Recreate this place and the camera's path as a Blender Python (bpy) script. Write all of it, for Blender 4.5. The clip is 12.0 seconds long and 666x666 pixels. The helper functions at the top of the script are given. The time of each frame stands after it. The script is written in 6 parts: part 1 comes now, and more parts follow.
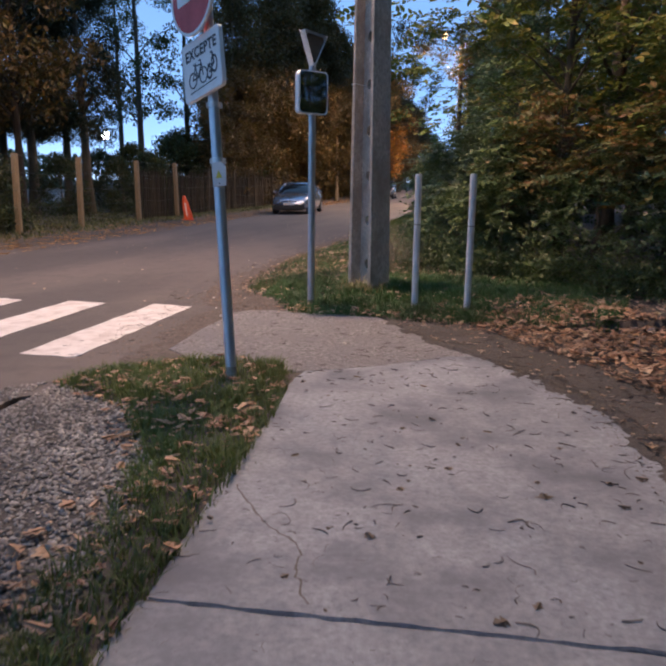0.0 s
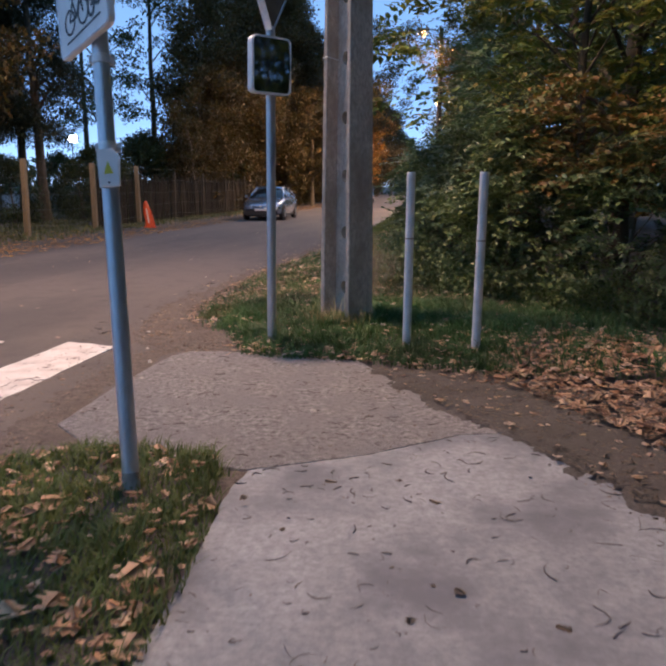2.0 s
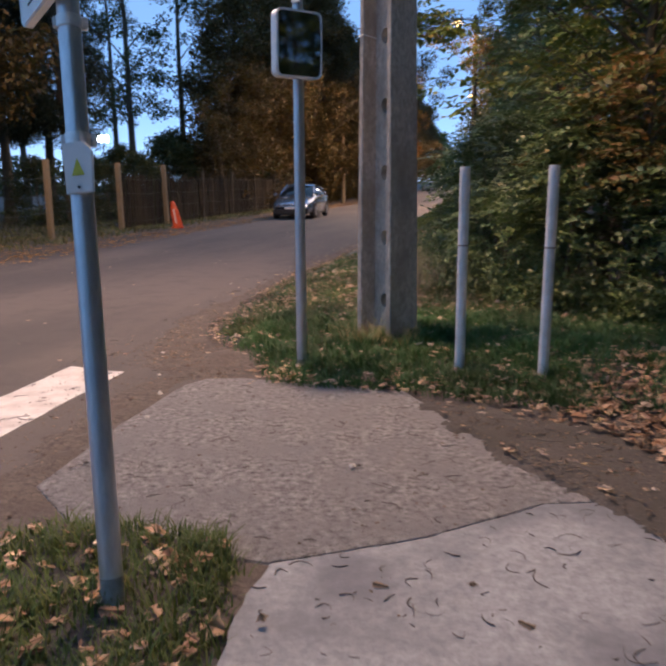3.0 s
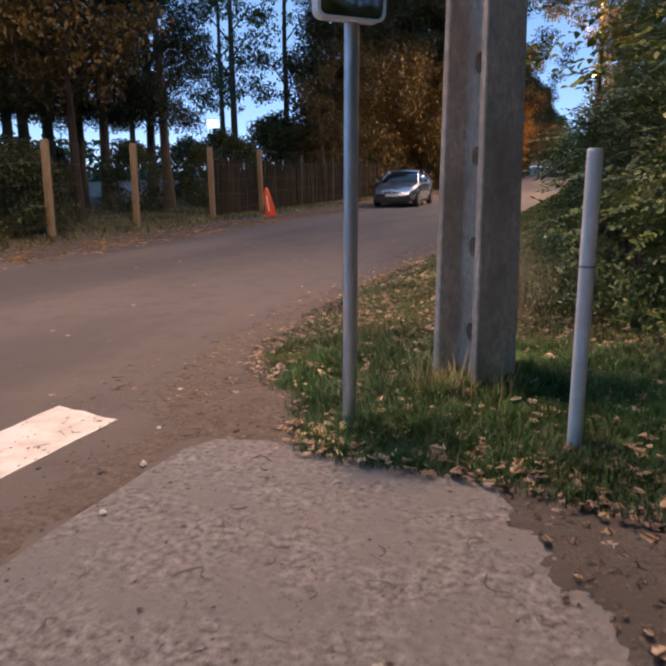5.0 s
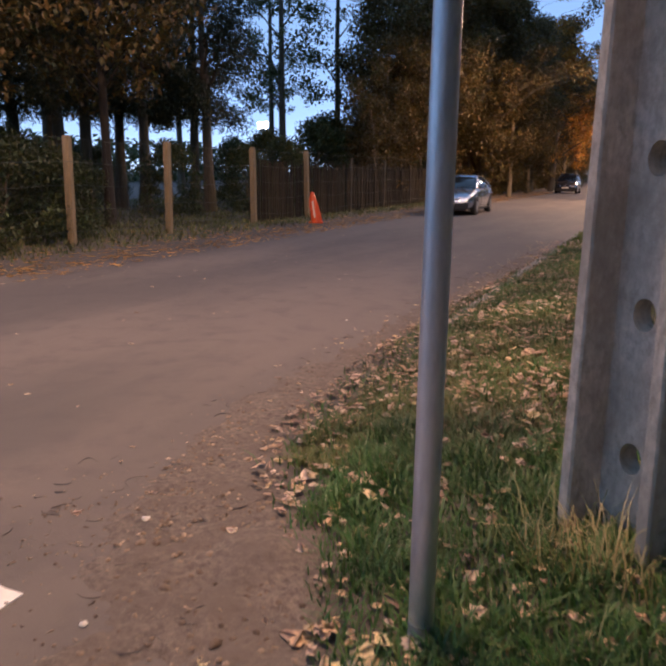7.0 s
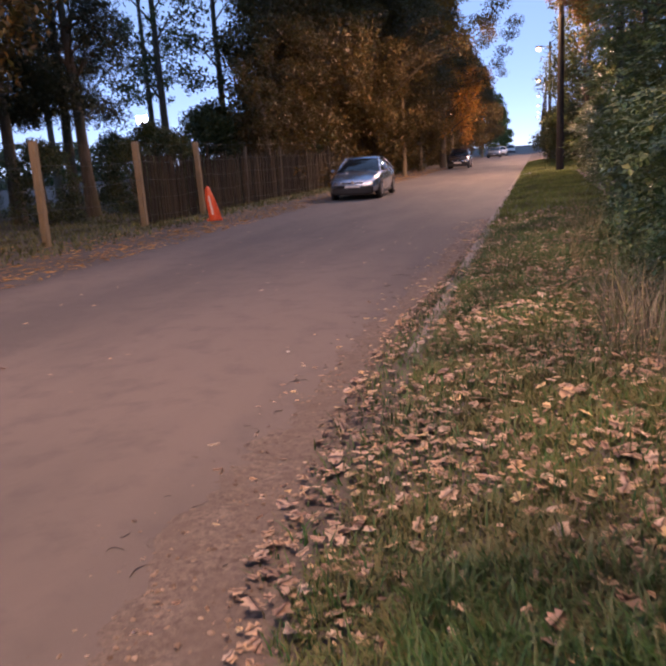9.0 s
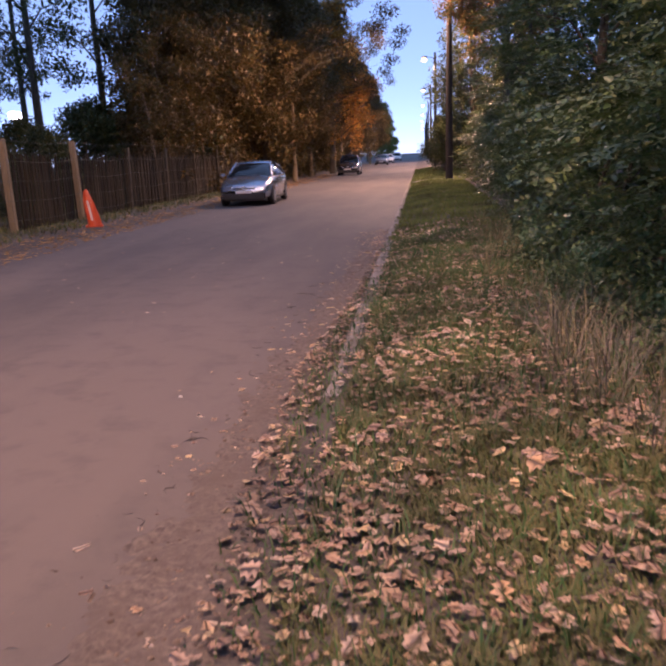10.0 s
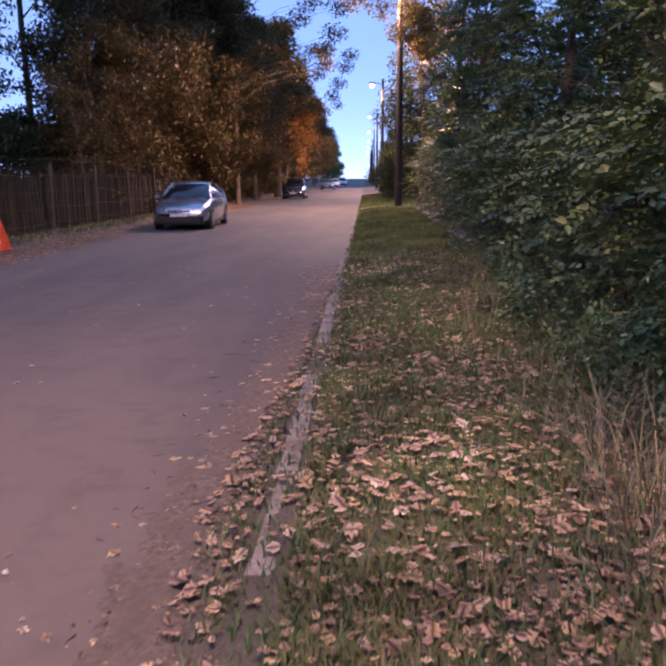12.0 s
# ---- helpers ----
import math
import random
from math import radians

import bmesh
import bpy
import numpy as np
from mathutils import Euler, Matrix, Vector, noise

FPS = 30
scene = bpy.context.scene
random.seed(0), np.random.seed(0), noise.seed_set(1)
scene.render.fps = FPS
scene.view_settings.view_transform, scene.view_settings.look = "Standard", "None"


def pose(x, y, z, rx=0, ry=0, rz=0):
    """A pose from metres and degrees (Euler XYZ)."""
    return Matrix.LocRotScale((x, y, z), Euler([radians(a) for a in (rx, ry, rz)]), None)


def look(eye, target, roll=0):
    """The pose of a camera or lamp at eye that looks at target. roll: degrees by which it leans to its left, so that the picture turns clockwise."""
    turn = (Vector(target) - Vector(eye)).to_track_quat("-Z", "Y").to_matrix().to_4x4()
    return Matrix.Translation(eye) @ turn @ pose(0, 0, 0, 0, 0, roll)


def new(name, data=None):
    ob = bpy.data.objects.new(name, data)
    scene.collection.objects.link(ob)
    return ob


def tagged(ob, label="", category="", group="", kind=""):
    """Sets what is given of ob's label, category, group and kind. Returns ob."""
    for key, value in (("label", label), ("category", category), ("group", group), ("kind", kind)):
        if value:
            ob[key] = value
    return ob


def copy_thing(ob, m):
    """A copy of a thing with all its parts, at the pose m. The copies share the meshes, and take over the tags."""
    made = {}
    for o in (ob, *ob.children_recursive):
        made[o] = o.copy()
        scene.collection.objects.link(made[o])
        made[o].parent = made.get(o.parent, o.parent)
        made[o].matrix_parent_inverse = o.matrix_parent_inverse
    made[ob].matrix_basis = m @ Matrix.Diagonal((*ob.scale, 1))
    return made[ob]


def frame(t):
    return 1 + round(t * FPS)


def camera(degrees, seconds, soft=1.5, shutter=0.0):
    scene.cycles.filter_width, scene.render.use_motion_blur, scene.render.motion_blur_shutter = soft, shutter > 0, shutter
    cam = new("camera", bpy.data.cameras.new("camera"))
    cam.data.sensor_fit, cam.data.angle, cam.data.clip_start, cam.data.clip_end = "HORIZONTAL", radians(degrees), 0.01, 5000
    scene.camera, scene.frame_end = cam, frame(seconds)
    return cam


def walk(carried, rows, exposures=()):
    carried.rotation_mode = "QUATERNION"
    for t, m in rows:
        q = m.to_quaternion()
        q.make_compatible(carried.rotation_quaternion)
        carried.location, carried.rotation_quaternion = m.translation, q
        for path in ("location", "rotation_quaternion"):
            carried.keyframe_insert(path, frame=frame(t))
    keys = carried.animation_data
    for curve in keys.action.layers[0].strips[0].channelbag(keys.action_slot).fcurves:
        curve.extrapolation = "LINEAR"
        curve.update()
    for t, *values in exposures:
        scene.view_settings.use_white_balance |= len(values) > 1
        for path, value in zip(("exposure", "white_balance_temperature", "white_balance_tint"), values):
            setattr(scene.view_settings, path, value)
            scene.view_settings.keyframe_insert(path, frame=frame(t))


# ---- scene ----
# ---- camera ----
cam = camera(48.9, 12.0, soft=2.6, shutter=0.4)
METRES, EYE, TURN = 11.4, 1.5, 10.9
ROWS = [
    (0.0, 0.0, 0.0, 0.0, 0.08, -11.71, -0.38),
    (0.5, -0.0001, 0.0418, -0.0006, -0.03, -11.64, -0.72),
    (1.0, 0.006, 0.0849, -0.0014, 0.09, -11.65, -0.57),
    (1.5, 0.0039, 0.1318, -0.0028, 0.02, -11.53, -0.85),
    (2.0, 0.0084, 0.1798, -0.003, -1.69, -11.34, -0.25),
    (2.5, 0.0092, 0.2256, -0.0024, -1.24, -11.37, -0.06),
    (3.0, 0.0054, 0.2646, -0.0013, 0.66, -11.61, 0.59),
    (3.5, 0.0136, 0.2982, -0.0005, 6.35, -11.71, 1.96),
    (5.5, 0.0221, 0.4553, 0.0018, 9.03, -12.59, 0.3),
    (6.0, 0.016, 0.5007, 0.0005, 10.75, -12.61, 0.37),
    (6.5, 0.0047, 0.5429, -0.0002, 13.71, -12.51, -0.81),
    (7.0, -0.0072, 0.5832, 0.0009, 12.98, -12.39, -0.38),
    (9.0, -0.0648, 0.7322, -0.0003, 4.3, -13.53, 3.54),
    (9.5, -0.0764, 0.7696, 0.0016, -1.9, -13.56, 2.67),
    (10.0, -0.0776, 0.8139, 0.0015, -4.21, -13.62, 2.2),
    (10.5, -0.0807, 0.8565, 0.0015, -5.81, -13.32, 1.33),
    (11.0, -0.0759, 0.898, 0.0008, -6.98, -12.97, 1.21),
    (11.5, -0.0681, 0.9377, 0.0034, -6.92, -12.48, 0.55),
    (12.0, -0.0616, 0.9779, 0.0018, -8.36, -11.94, 0.41),
]
path = [(t, pose(0, 0, EYE, 0, 0, TURN) @ pose(METRES * x, METRES * y, METRES * z, 90 + pitch, roll, yaw)) for t, x, y, z, yaw, pitch, roll in ROWS]
path += [(3.7, look((-0.513, 3.517, 1.505), (-1.141, 5.371, 1.095), -2.1)),
         (5.3, look((-0.667, 4.962, 1.500), (-1.338, 6.794, 1.061), -0.3)),
         (7.2, look((-1.405, 6.698, 1.490), (-2.199, 8.483, 1.062), -0.1)),
         (8.8, look((-2.199, 7.881, 1.510), (-2.750, 9.748, 1.051), -3.8))]
path.sort(key=lambda r: r[0])
EXPOSURE = 0.15
walk(cam, path, exposures=[(0.0, EXPOSURE + 0.18, 5950, 15), (3.0, EXPOSURE + 0.18, 6050, 15), (6.5, EXPOSURE + 0.2, 6550, 19), (9.0, EXPOSURE + 0.33, 6600, 32), (10.5, EXPOSURE + 0.35, 6200, 40), (12.0, EXPOSURE + 0.36, 5800, 41)])

# ---- sky at dusk, street lamps ----
world = bpy.data.worlds.new("dusk")
scene.world = world
world.use_nodes = True
wn = world.node_tree.nodes
sky = wn.new("ShaderNodeTexSky")
sky.sky_type, sky.sun_disc = "NISHITA", False
sky.sun_elevation, sky.sun_rotation = radians(12.0), radians(165.0)
sky.air_density, sky.dust_density, sky.ozone_density = 0.35, 0.0, 1.0
dusk = wn.new("ShaderNodeMix")
dusk.data_type, dusk.blend_type = "RGBA", "MULTIPLY"
dusk.inputs[0].default_value, dusk.inputs[7].default_value = 1.0, (0.92, 0.88, 1.0, 1)
world.node_tree.links.new(sky.outputs[0], dusk.inputs[6])
veil = wn.new("ShaderNodeMix")
veil.data_type = "RGBA"
veil.inputs[0].default_value, veil.inputs[7].default_value = 0.80, (0.56, 1.1, 1.78, 1)
world.node_tree.links.new(dusk.outputs[2], veil.inputs[6])
world.node_tree.links.new(veil.outputs[2], wn["Background"].inputs[0])
wn["Background"].inputs[1].default_value = 0.345
LAMP_WATTS, FIRST_WATTS, FAR_SIDE_WATTS, LAMP_COLOUR = 8000.0, 3700.0, 1100.0, (1.0, 0.63, 0.37)


# ---- materials ----
def shader(name):
    m = bpy.data.materials.new(name)
    m.use_nodes = True
    return m, m.node_tree.nodes, m.node_tree.links, m.node_tree.nodes["Principled BSDF"]


def noise_node(n, l, scale, detail=4.0, rough=0.6, stretch=None):
    geo = n.new("ShaderNodeTexCoord")
    tex = n.new("ShaderNodeTexNoise")
    tex.inputs["Scale"].default_value, tex.inputs["Detail"].default_value, tex.inputs["Roughness"].default_value = scale, detail, rough
    if stretch:
        mp = n.new("ShaderNodeMapping")
        mp.inputs["Scale"].default_value = stretch
        l.new(geo.outputs["Object"], mp.inputs[0])
        l.new(mp.outputs[0], tex.inputs["Vector"])
    else:
        l.new(geo.outputs["Object"], tex.inputs["Vector"])
    return tex


def ramp(n, l, source, stops):
    r = n.new("ShaderNodeValToRGB")
    e = r.color_ramp.elements
    while len(e) < len(stops):
        e.new(0.5)
    for k, (p, c) in zip(e, stops):
        k.position, k.color = p, (*c, 1)
    l.new(source, r.inputs[0])
    return r


def mixed(n, l, fac, a, b, how="MIX"):
    m = n.new("ShaderNodeMix")
    m.data_type, m.blend_type = "RGBA", how
    if isinstance(fac, float):
        m.inputs[0].default_value = fac
    else:
        l.new(fac, m.inputs[0])
    l.new(a, m.inputs[6])
    l.new(b, m.inputs[7])
    return m.outputs[2]


def surf(name, c1, c2, c3, fine=60.0, broad=2.0, rough=0.85, bump=0.3, metal=0.0, stretch=None, speck=None, dist=0.01):
    """Paint, stone or soil: fine grain between c1 and c2, broad blotches towards c3, relief from the grain."""
    m, n, l, p = shader(name)
    a = noise_node(n, l, fine, 6.0, 0.7, stretch)
    b = noise_node(n, l, broad, 5.0, 0.6, stretch)
    grain = ramp(n, l, a.outputs[0], [(0.32, c1), (0.68, c2)])
    third = n.new("ShaderNodeRGB")
    third.outputs[0].default_value = (*c3, 1)
    blotch = ramp(n, l, b.outputs[0], [(0.42, (0, 0, 0)), (0.66, (1, 1, 1))])
    col = mixed(n, l, blotch.outputs[0], grain.outputs[0], third.outputs[0])
    if speck:
        v = n.new("ShaderNodeTexVoronoi")
        v.inputs["Scale"].default_value = speck[0]
        co = n.new("ShaderNodeTexCoord")
        l.new(co.outputs["Object"], v.inputs["Vector"])
        s = ramp(n, l, v.outputs["Distance"], [(0.0, (1, 1, 1)), (speck[1], (0, 0, 0))])
        sc = n.new("ShaderNodeRGB")
        sc.outputs[0].default_value = (*speck[2], 1)
        col = mixed(n, l, s.outputs[0], col, sc.outputs[0])
    l.new(col, p.inputs["Base Color"])
    rr = ramp(n, l, b.outputs[0], [(0.3, (rough - 0.08,) * 3), (0.7, (min(1.0, rough + 0.08),) * 3)])
    l.new(rr.outputs[0], p.inputs["Roughness"])
    p.inputs["Metallic"].default_value = metal
    bp = n.new("ShaderNodeBump")
    bp.inputs["Strength"].default_value, bp.inputs["Distance"].default_value = bump, dist
    l.new(a.outputs[0], bp.inputs["Height"])
    l.new(bp.outputs[0], p.inputs["Normal"])
    return m


def leafy(name, colours, rough=0.55, through_light=0.3):
    """Leaves or blades: each island takes one of the colours; a thin leaf lets some light through."""
    m, n, l, p = shader(name)
    g = n.new("ShaderNodeNewGeometry")
    r = ramp(n, l, g.outputs["Random Per Island"], [(i / max(1, len(colours) - 1), c) for i, c in enumerate(colours)])
    # Broad noise multiplies in dark hollows and lighter clumps, imitating shade in foliage.
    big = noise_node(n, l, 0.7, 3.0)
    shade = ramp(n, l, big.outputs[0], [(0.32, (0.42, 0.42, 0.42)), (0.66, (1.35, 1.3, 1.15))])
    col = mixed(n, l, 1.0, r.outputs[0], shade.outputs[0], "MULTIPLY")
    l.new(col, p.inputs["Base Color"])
    p.inputs["Roughness"].default_value = rough
    t = n.new("ShaderNodeBsdfTranslucent")
    l.new(col, t.inputs[0])
    mx = n.new("ShaderNodeMixShader")
    mx.inputs[0].default_value = through_light
    l.new(p.outputs[0], mx.inputs[1])
    l.new(t.outputs[0], mx.inputs[2])
    l.new(mx.outputs[0], n["Material Output"].inputs[0])
    return m


def plain(name, c, rough=0.5, metal=0.0, coat=0.0):
    m, n, l, p = shader(name)
    a = noise_node(n, l, 25.0, 4.0)
    r = ramp(n, l, a.outputs[0], [(0.3, tuple(v * 0.85 for v in c)), (0.7, tuple(min(1, v * 1.1) for v in c))])
    l.new(r.outputs[0], p.inputs["Base Color"])
    p.inputs["Roughness"].default_value, p.inputs["Metallic"].default_value = rough, metal
    p.inputs["Coat Weight"].default_value = coat
    return m


def glow(name, c, strength):
    m, n, l, p = shader(name)
    p.inputs["Base Color"].default_value = (*c, 1)
    p.inputs["Emission Color"].default_value = (*c, 1)
    p.inputs["Emission Strength"].default_value = strength
    return m


def asphalt_material():
    m, n, l, p = shader("asphalt")
    fine = noise_node(n, l, 180.0, 5.0, 0.75)
    mid = noise_node(n, l, 3.0, 6.0, 0.65)
    wide = noise_node(n, l, 0.5, 4.0, 0.55, (1.0, 0.25, 1.0))
    grain = ramp(n, l, fine.outputs[0], [(0.3, (0.052, 0.044, 0.042)), (0.72, (0.135, 0.116, 0.107))])
    worn = n.new("ShaderNodeRGB")
    worn.outputs[0].default_value = (0.148, 0.121, 0.106, 1)
    dark = n.new("ShaderNodeRGB")
    dark.outputs[0].default_value = (0.058, 0.052, 0.052, 1)
    w = ramp(n, l, wide.outputs[0], [(0.42, (0, 0, 0)), (0.60, (0.85, 0.85, 0.85))])
    d = ramp(n, l, mid.outputs[0], [(0.50, (0, 0, 0)), (0.66, (0.4, 0.4, 0.4))])
    col = mixed(n, l, w.outputs[0], grain.outputs[0], worn.outputs[0])
    col = mixed(n, l, d.outputs[0], col, dark.outputs[0])
    l.new(col, p.inputs["Base Color"])
    p.inputs["Roughness"].default_value = 0.82
    bp = n.new("ShaderNodeBump")
    bp.inputs["Strength"].default_value, bp.inputs["Distance"].default_value = 0.5, 0.006
    l.new(fine.outputs[0], bp.inputs["Height"])
    l.new(bp.outputs[0], p.inputs["Normal"])
    return m


M_ASPHALT = asphalt_material()
M_SLAB = surf("smooth_concrete", (0.19, 0.195, 0.212), (0.35, 0.355, 0.38), (0.148, 0.151, 0.172), 30.0, 1.5, 0.8, 0.5, dist=0.005, speck=(55.0, 0.09, (0.16, 0.135, 0.12)))
M_APRON = surf("rough_concrete", (0.11, 0.10, 0.098), (0.48, 0.45, 0.445), (0.28, 0.262, 0.262), 26.0, 2.6, 0.92, 1.0, dist=0.05, speck=(24.0, 0.2, (0.12, 0.10, 0.092)))
M_SOIL = surf("leaf_mould_soil", (0.045, 0.040, 0.037), (0.145, 0.122, 0.108), (0.078, 0.068, 0.058), 45.0, 1.3, 0.95, 0.8, dist=0.02)
M_PAINT = surf("worn_road_paint", (0.66, 0.60, 0.56), (0.82, 0.77, 0.73), (0.55, 0.48, 0.44), 40.0, 5.0, 0.7, 0.3, speck=(30.0, 0.12, (0.2, 0.17, 0.15)))
M_POLE = surf("galvanised_steel", (0.46, 0.49, 0.53), (0.64, 0.67, 0.71), (0.52, 0.54, 0.57), 30.0, 3.0, 0.4, 0.1, metal=0.8, stretch=(1, 1, 0.25))
M_FOOT = surf("stained_steel", (0.26, 0.24, 0.22), (0.42, 0.40, 0.38), (0.20, 0.17, 0.14), 30.0, 5.0, 0.75, 0.2)
M_BAND = plain("clamp_steel", (0.78, 0.79, 0.80), 0.4, 0.4)
M_STUB = surf("painted_steel_post", (0.66, 0.67, 0.69), (0.80, 0.81, 0.83), (0.56, 0.56, 0.55), 22.0, 3.0, 0.5, 0.1, metal=0.1)
M_POST_CONC = surf("weathered_concrete", (0.32, 0.28, 0.235), (0.66, 0.59, 0.51), (0.30, 0.26, 0.215), 30.0, 3.0, 0.9, 0.7, stretch=(1, 1, 0.6), dist=0.008, speck=(40.0, 0.1, (0.6, 0.58, 0.54)))
M_DIRT_BED = surf("packed_dirt", (0.062, 0.050, 0.043), (0.21, 0.168, 0.14), (0.125, 0.10, 0.085), 30.0, 3.5, 0.95, 1.0, dist=0.02, speck=(26.0, 0.1, (0.30, 0.24, 0.2)))
M_KERB = surf("kerb_concrete", (0.16, 0.145, 0.135), (0.29, 0.265, 0.25), (0.12, 0.105, 0.09), 50.0, 3.0, 0.9, 0.4)
M_STONE = leafy("gravel", [(0.14, 0.13, 0.127), (0.33, 0.30, 0.29), (0.22, 0.20, 0.195), (0.50, 0.47, 0.46), (0.27, 0.245, 0.235)], 0.85, 0.0)
M_PEBBLE = plain("pale_pebble", (0.6, 0.55, 0.5), 0.8)
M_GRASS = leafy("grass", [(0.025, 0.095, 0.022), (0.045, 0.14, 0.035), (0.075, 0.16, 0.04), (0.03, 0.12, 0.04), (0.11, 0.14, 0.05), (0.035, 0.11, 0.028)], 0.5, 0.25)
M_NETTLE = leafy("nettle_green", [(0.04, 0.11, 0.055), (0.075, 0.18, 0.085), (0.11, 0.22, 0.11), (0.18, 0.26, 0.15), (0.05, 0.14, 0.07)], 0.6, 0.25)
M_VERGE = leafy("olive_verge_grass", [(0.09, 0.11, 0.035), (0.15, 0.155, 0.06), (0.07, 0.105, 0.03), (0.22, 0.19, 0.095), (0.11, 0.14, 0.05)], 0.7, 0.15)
M_MOWN = leafy("mown_grass", [(0.08, 0.13, 0.03), (0.13, 0.18, 0.045), (0.11, 0.145, 0.04), (0.18, 0.19, 0.06)], 0.6, 0.2)
M_DRY = leafy("dry_grass", [(0.10, 0.12, 0.05), (0.26, 0.23, 0.12), (0.34, 0.29, 0.17), (0.12, 0.16, 0.07)], 0.6, 0.25)
M_DEAD = leafy("dead_weed_stalks", [(0.09, 0.088, 0.075), (0.19, 0.172, 0.148), (0.26, 0.235, 0.205), (0.11, 0.125, 0.10)], 0.7, 0.2)
M_FALLEN = leafy("fallen_leaves", [(0.22, 0.14, 0.11), (0.42, 0.28, 0.22), (0.62, 0.46, 0.38), (0.28, 0.18, 0.14), (0.70, 0.56, 0.47), (0.52, 0.36, 0.255), (0.40, 0.28, 0.21), (0.60, 0.40, 0.26), (0.68, 0.54, 0.33)], 0.65, 0.1)
M_DRIFT = leafy("russet_drift_leaves", [(0.26, 0.14, 0.09), (0.48, 0.28, 0.18), (0.62, 0.41, 0.28), (0.36, 0.20, 0.12), (0.70, 0.50, 0.36), (0.50, 0.27, 0.15), (0.42, 0.27, 0.19)], 0.65, 0.1)
# Fallen leaves tinted orange and brightened in place of street-lamp light.
M_FALLEN_LAMPLIT = leafy("lamplit_fallen_leaves", [(0.30, 0.15, 0.05), (0.55, 0.29, 0.10), (0.42, 0.21, 0.07), (0.66, 0.40, 0.15), (0.36, 0.19, 0.07)], 0.6, 0.1)
M_CRUMB = leafy("leaf_crumb", [(0.09, 0.068, 0.052), (0.15, 0.112, 0.085), (0.20, 0.15, 0.115), (0.12, 0.09, 0.07)], 0.8, 0.0)
M_DIRT = leafy("reddish_dirt", [(0.10, 0.072, 0.058), (0.17, 0.125, 0.10), (0.26, 0.195, 0.155), (0.13, 0.098, 0.08), (0.36, 0.28, 0.23)], 0.9, 0.0)
M_TWIG = surf("twig", (0.10, 0.085, 0.077), (0.18, 0.152, 0.138), (0.125, 0.104, 0.094), 60.0, 6.0, 0.9, 0.3)
M_BARK = surf("bark", (0.045, 0.035, 0.026), (0.14, 0.11, 0.08), (0.09, 0.085, 0.05), 14.0, 1.5, 0.95, 0.9, stretch=(1, 1, 0.2), dist=0.03)
M_BARK_PALE = surf("pale_bark", (0.12, 0.09, 0.06), (0.26, 0.20, 0.14), (0.16, 0.13, 0.08), 14.0, 1.5, 0.95, 0.8, stretch=(1, 1, 0.2), dist=0.03)
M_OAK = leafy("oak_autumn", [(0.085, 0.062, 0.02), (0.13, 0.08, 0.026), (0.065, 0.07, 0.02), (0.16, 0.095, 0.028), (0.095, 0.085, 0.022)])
M_ORANGE_TREE = leafy("maple_orange", [(0.38, 0.16, 0.025), (0.5, 0.24, 0.04), (0.3, 0.14, 0.03), (0.42, 0.27, 0.05)])
M_PINE = leafy("pine_needles", [(0.03, 0.04, 0.018), (0.05, 0.06, 0.025), (0.07, 0.065, 0.028)], 0.6, 0.1)
M_POPLAR = leafy("poplar", [(0.035, 0.06, 0.02), (0.06, 0.085, 0.028), (0.09, 0.085, 0.03)])
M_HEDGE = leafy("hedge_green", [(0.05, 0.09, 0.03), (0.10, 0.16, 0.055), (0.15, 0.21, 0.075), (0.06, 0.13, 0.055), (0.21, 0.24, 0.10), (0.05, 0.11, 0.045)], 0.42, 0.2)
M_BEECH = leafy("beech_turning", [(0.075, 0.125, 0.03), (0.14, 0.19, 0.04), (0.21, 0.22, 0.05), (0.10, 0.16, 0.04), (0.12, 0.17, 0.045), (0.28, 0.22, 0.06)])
M_RUSSET = leafy("russet_leaves", [(0.18, 0.095, 0.035), (0.25, 0.15, 0.05), (0.15, 0.12, 0.04), (0.12, 0.13, 0.035), (0.10, 0.13, 0.04)])
M_WOOD = surf("fence_wood", (0.17, 0.125, 0.075), (0.34, 0.255, 0.155), (0.22, 0.17, 0.10), 26.0, 2.0, 0.9, 0.5, stretch=(1, 1, 0.12))
M_SLAT = leafy("brushwood", [(0.02, 0.016, 0.010), (0.034, 0.026, 0.016), (0.05, 0.038, 0.023), (0.028, 0.022, 0.014)], 0.9, 0.0)
M_WIRE = plain("fence_wire", (0.10, 0.11, 0.10), 0.6, 0.5)
M_ORANGE = surf("orange_plastic", (0.70, 0.085, 0.02), (0.85, 0.13, 0.03), (0.6, 0.07, 0.02), 20.0, 6.0, 0.45, 0.1)
M_WHITE_BAND = plain("reflective_band", (0.82, 0.62, 0.55), 0.4)
M_SIGN_WHITE = surf("sign_white", (0.82, 0.82, 0.82), (0.88, 0.88, 0.88), (0.76, 0.76, 0.75), 18.0, 5.0, 0.4, 0.02)
M_SIGN_RED = surf("sign_red", (0.50, 0.022, 0.018), (0.58, 0.03, 0.024), (0.42, 0.018, 0.016), 18.0, 5.0, 0.4, 0.02)
M_SIGN_BACK = surf("sign_back", (0.13, 0.11, 0.09), (0.2, 0.165, 0.13), (0.11, 0.09, 0.075), 20.0, 4.0, 0.55, 0.1, metal=0.3)
M_BLACK = plain("sign_black", (0.03, 0.03, 0.035), 0.5)
M_YELLOW = plain("warning_yellow", (0.62, 0.58, 0.06), 0.5)
M_MIRROR = plain("mirror_face", (0.30, 0.36, 0.44), 0.08, 1.0)
M_CAR_SILVER = plain("silver_blue_paint", (0.34, 0.40, 0.50), 0.26, 0.85, 0.8)
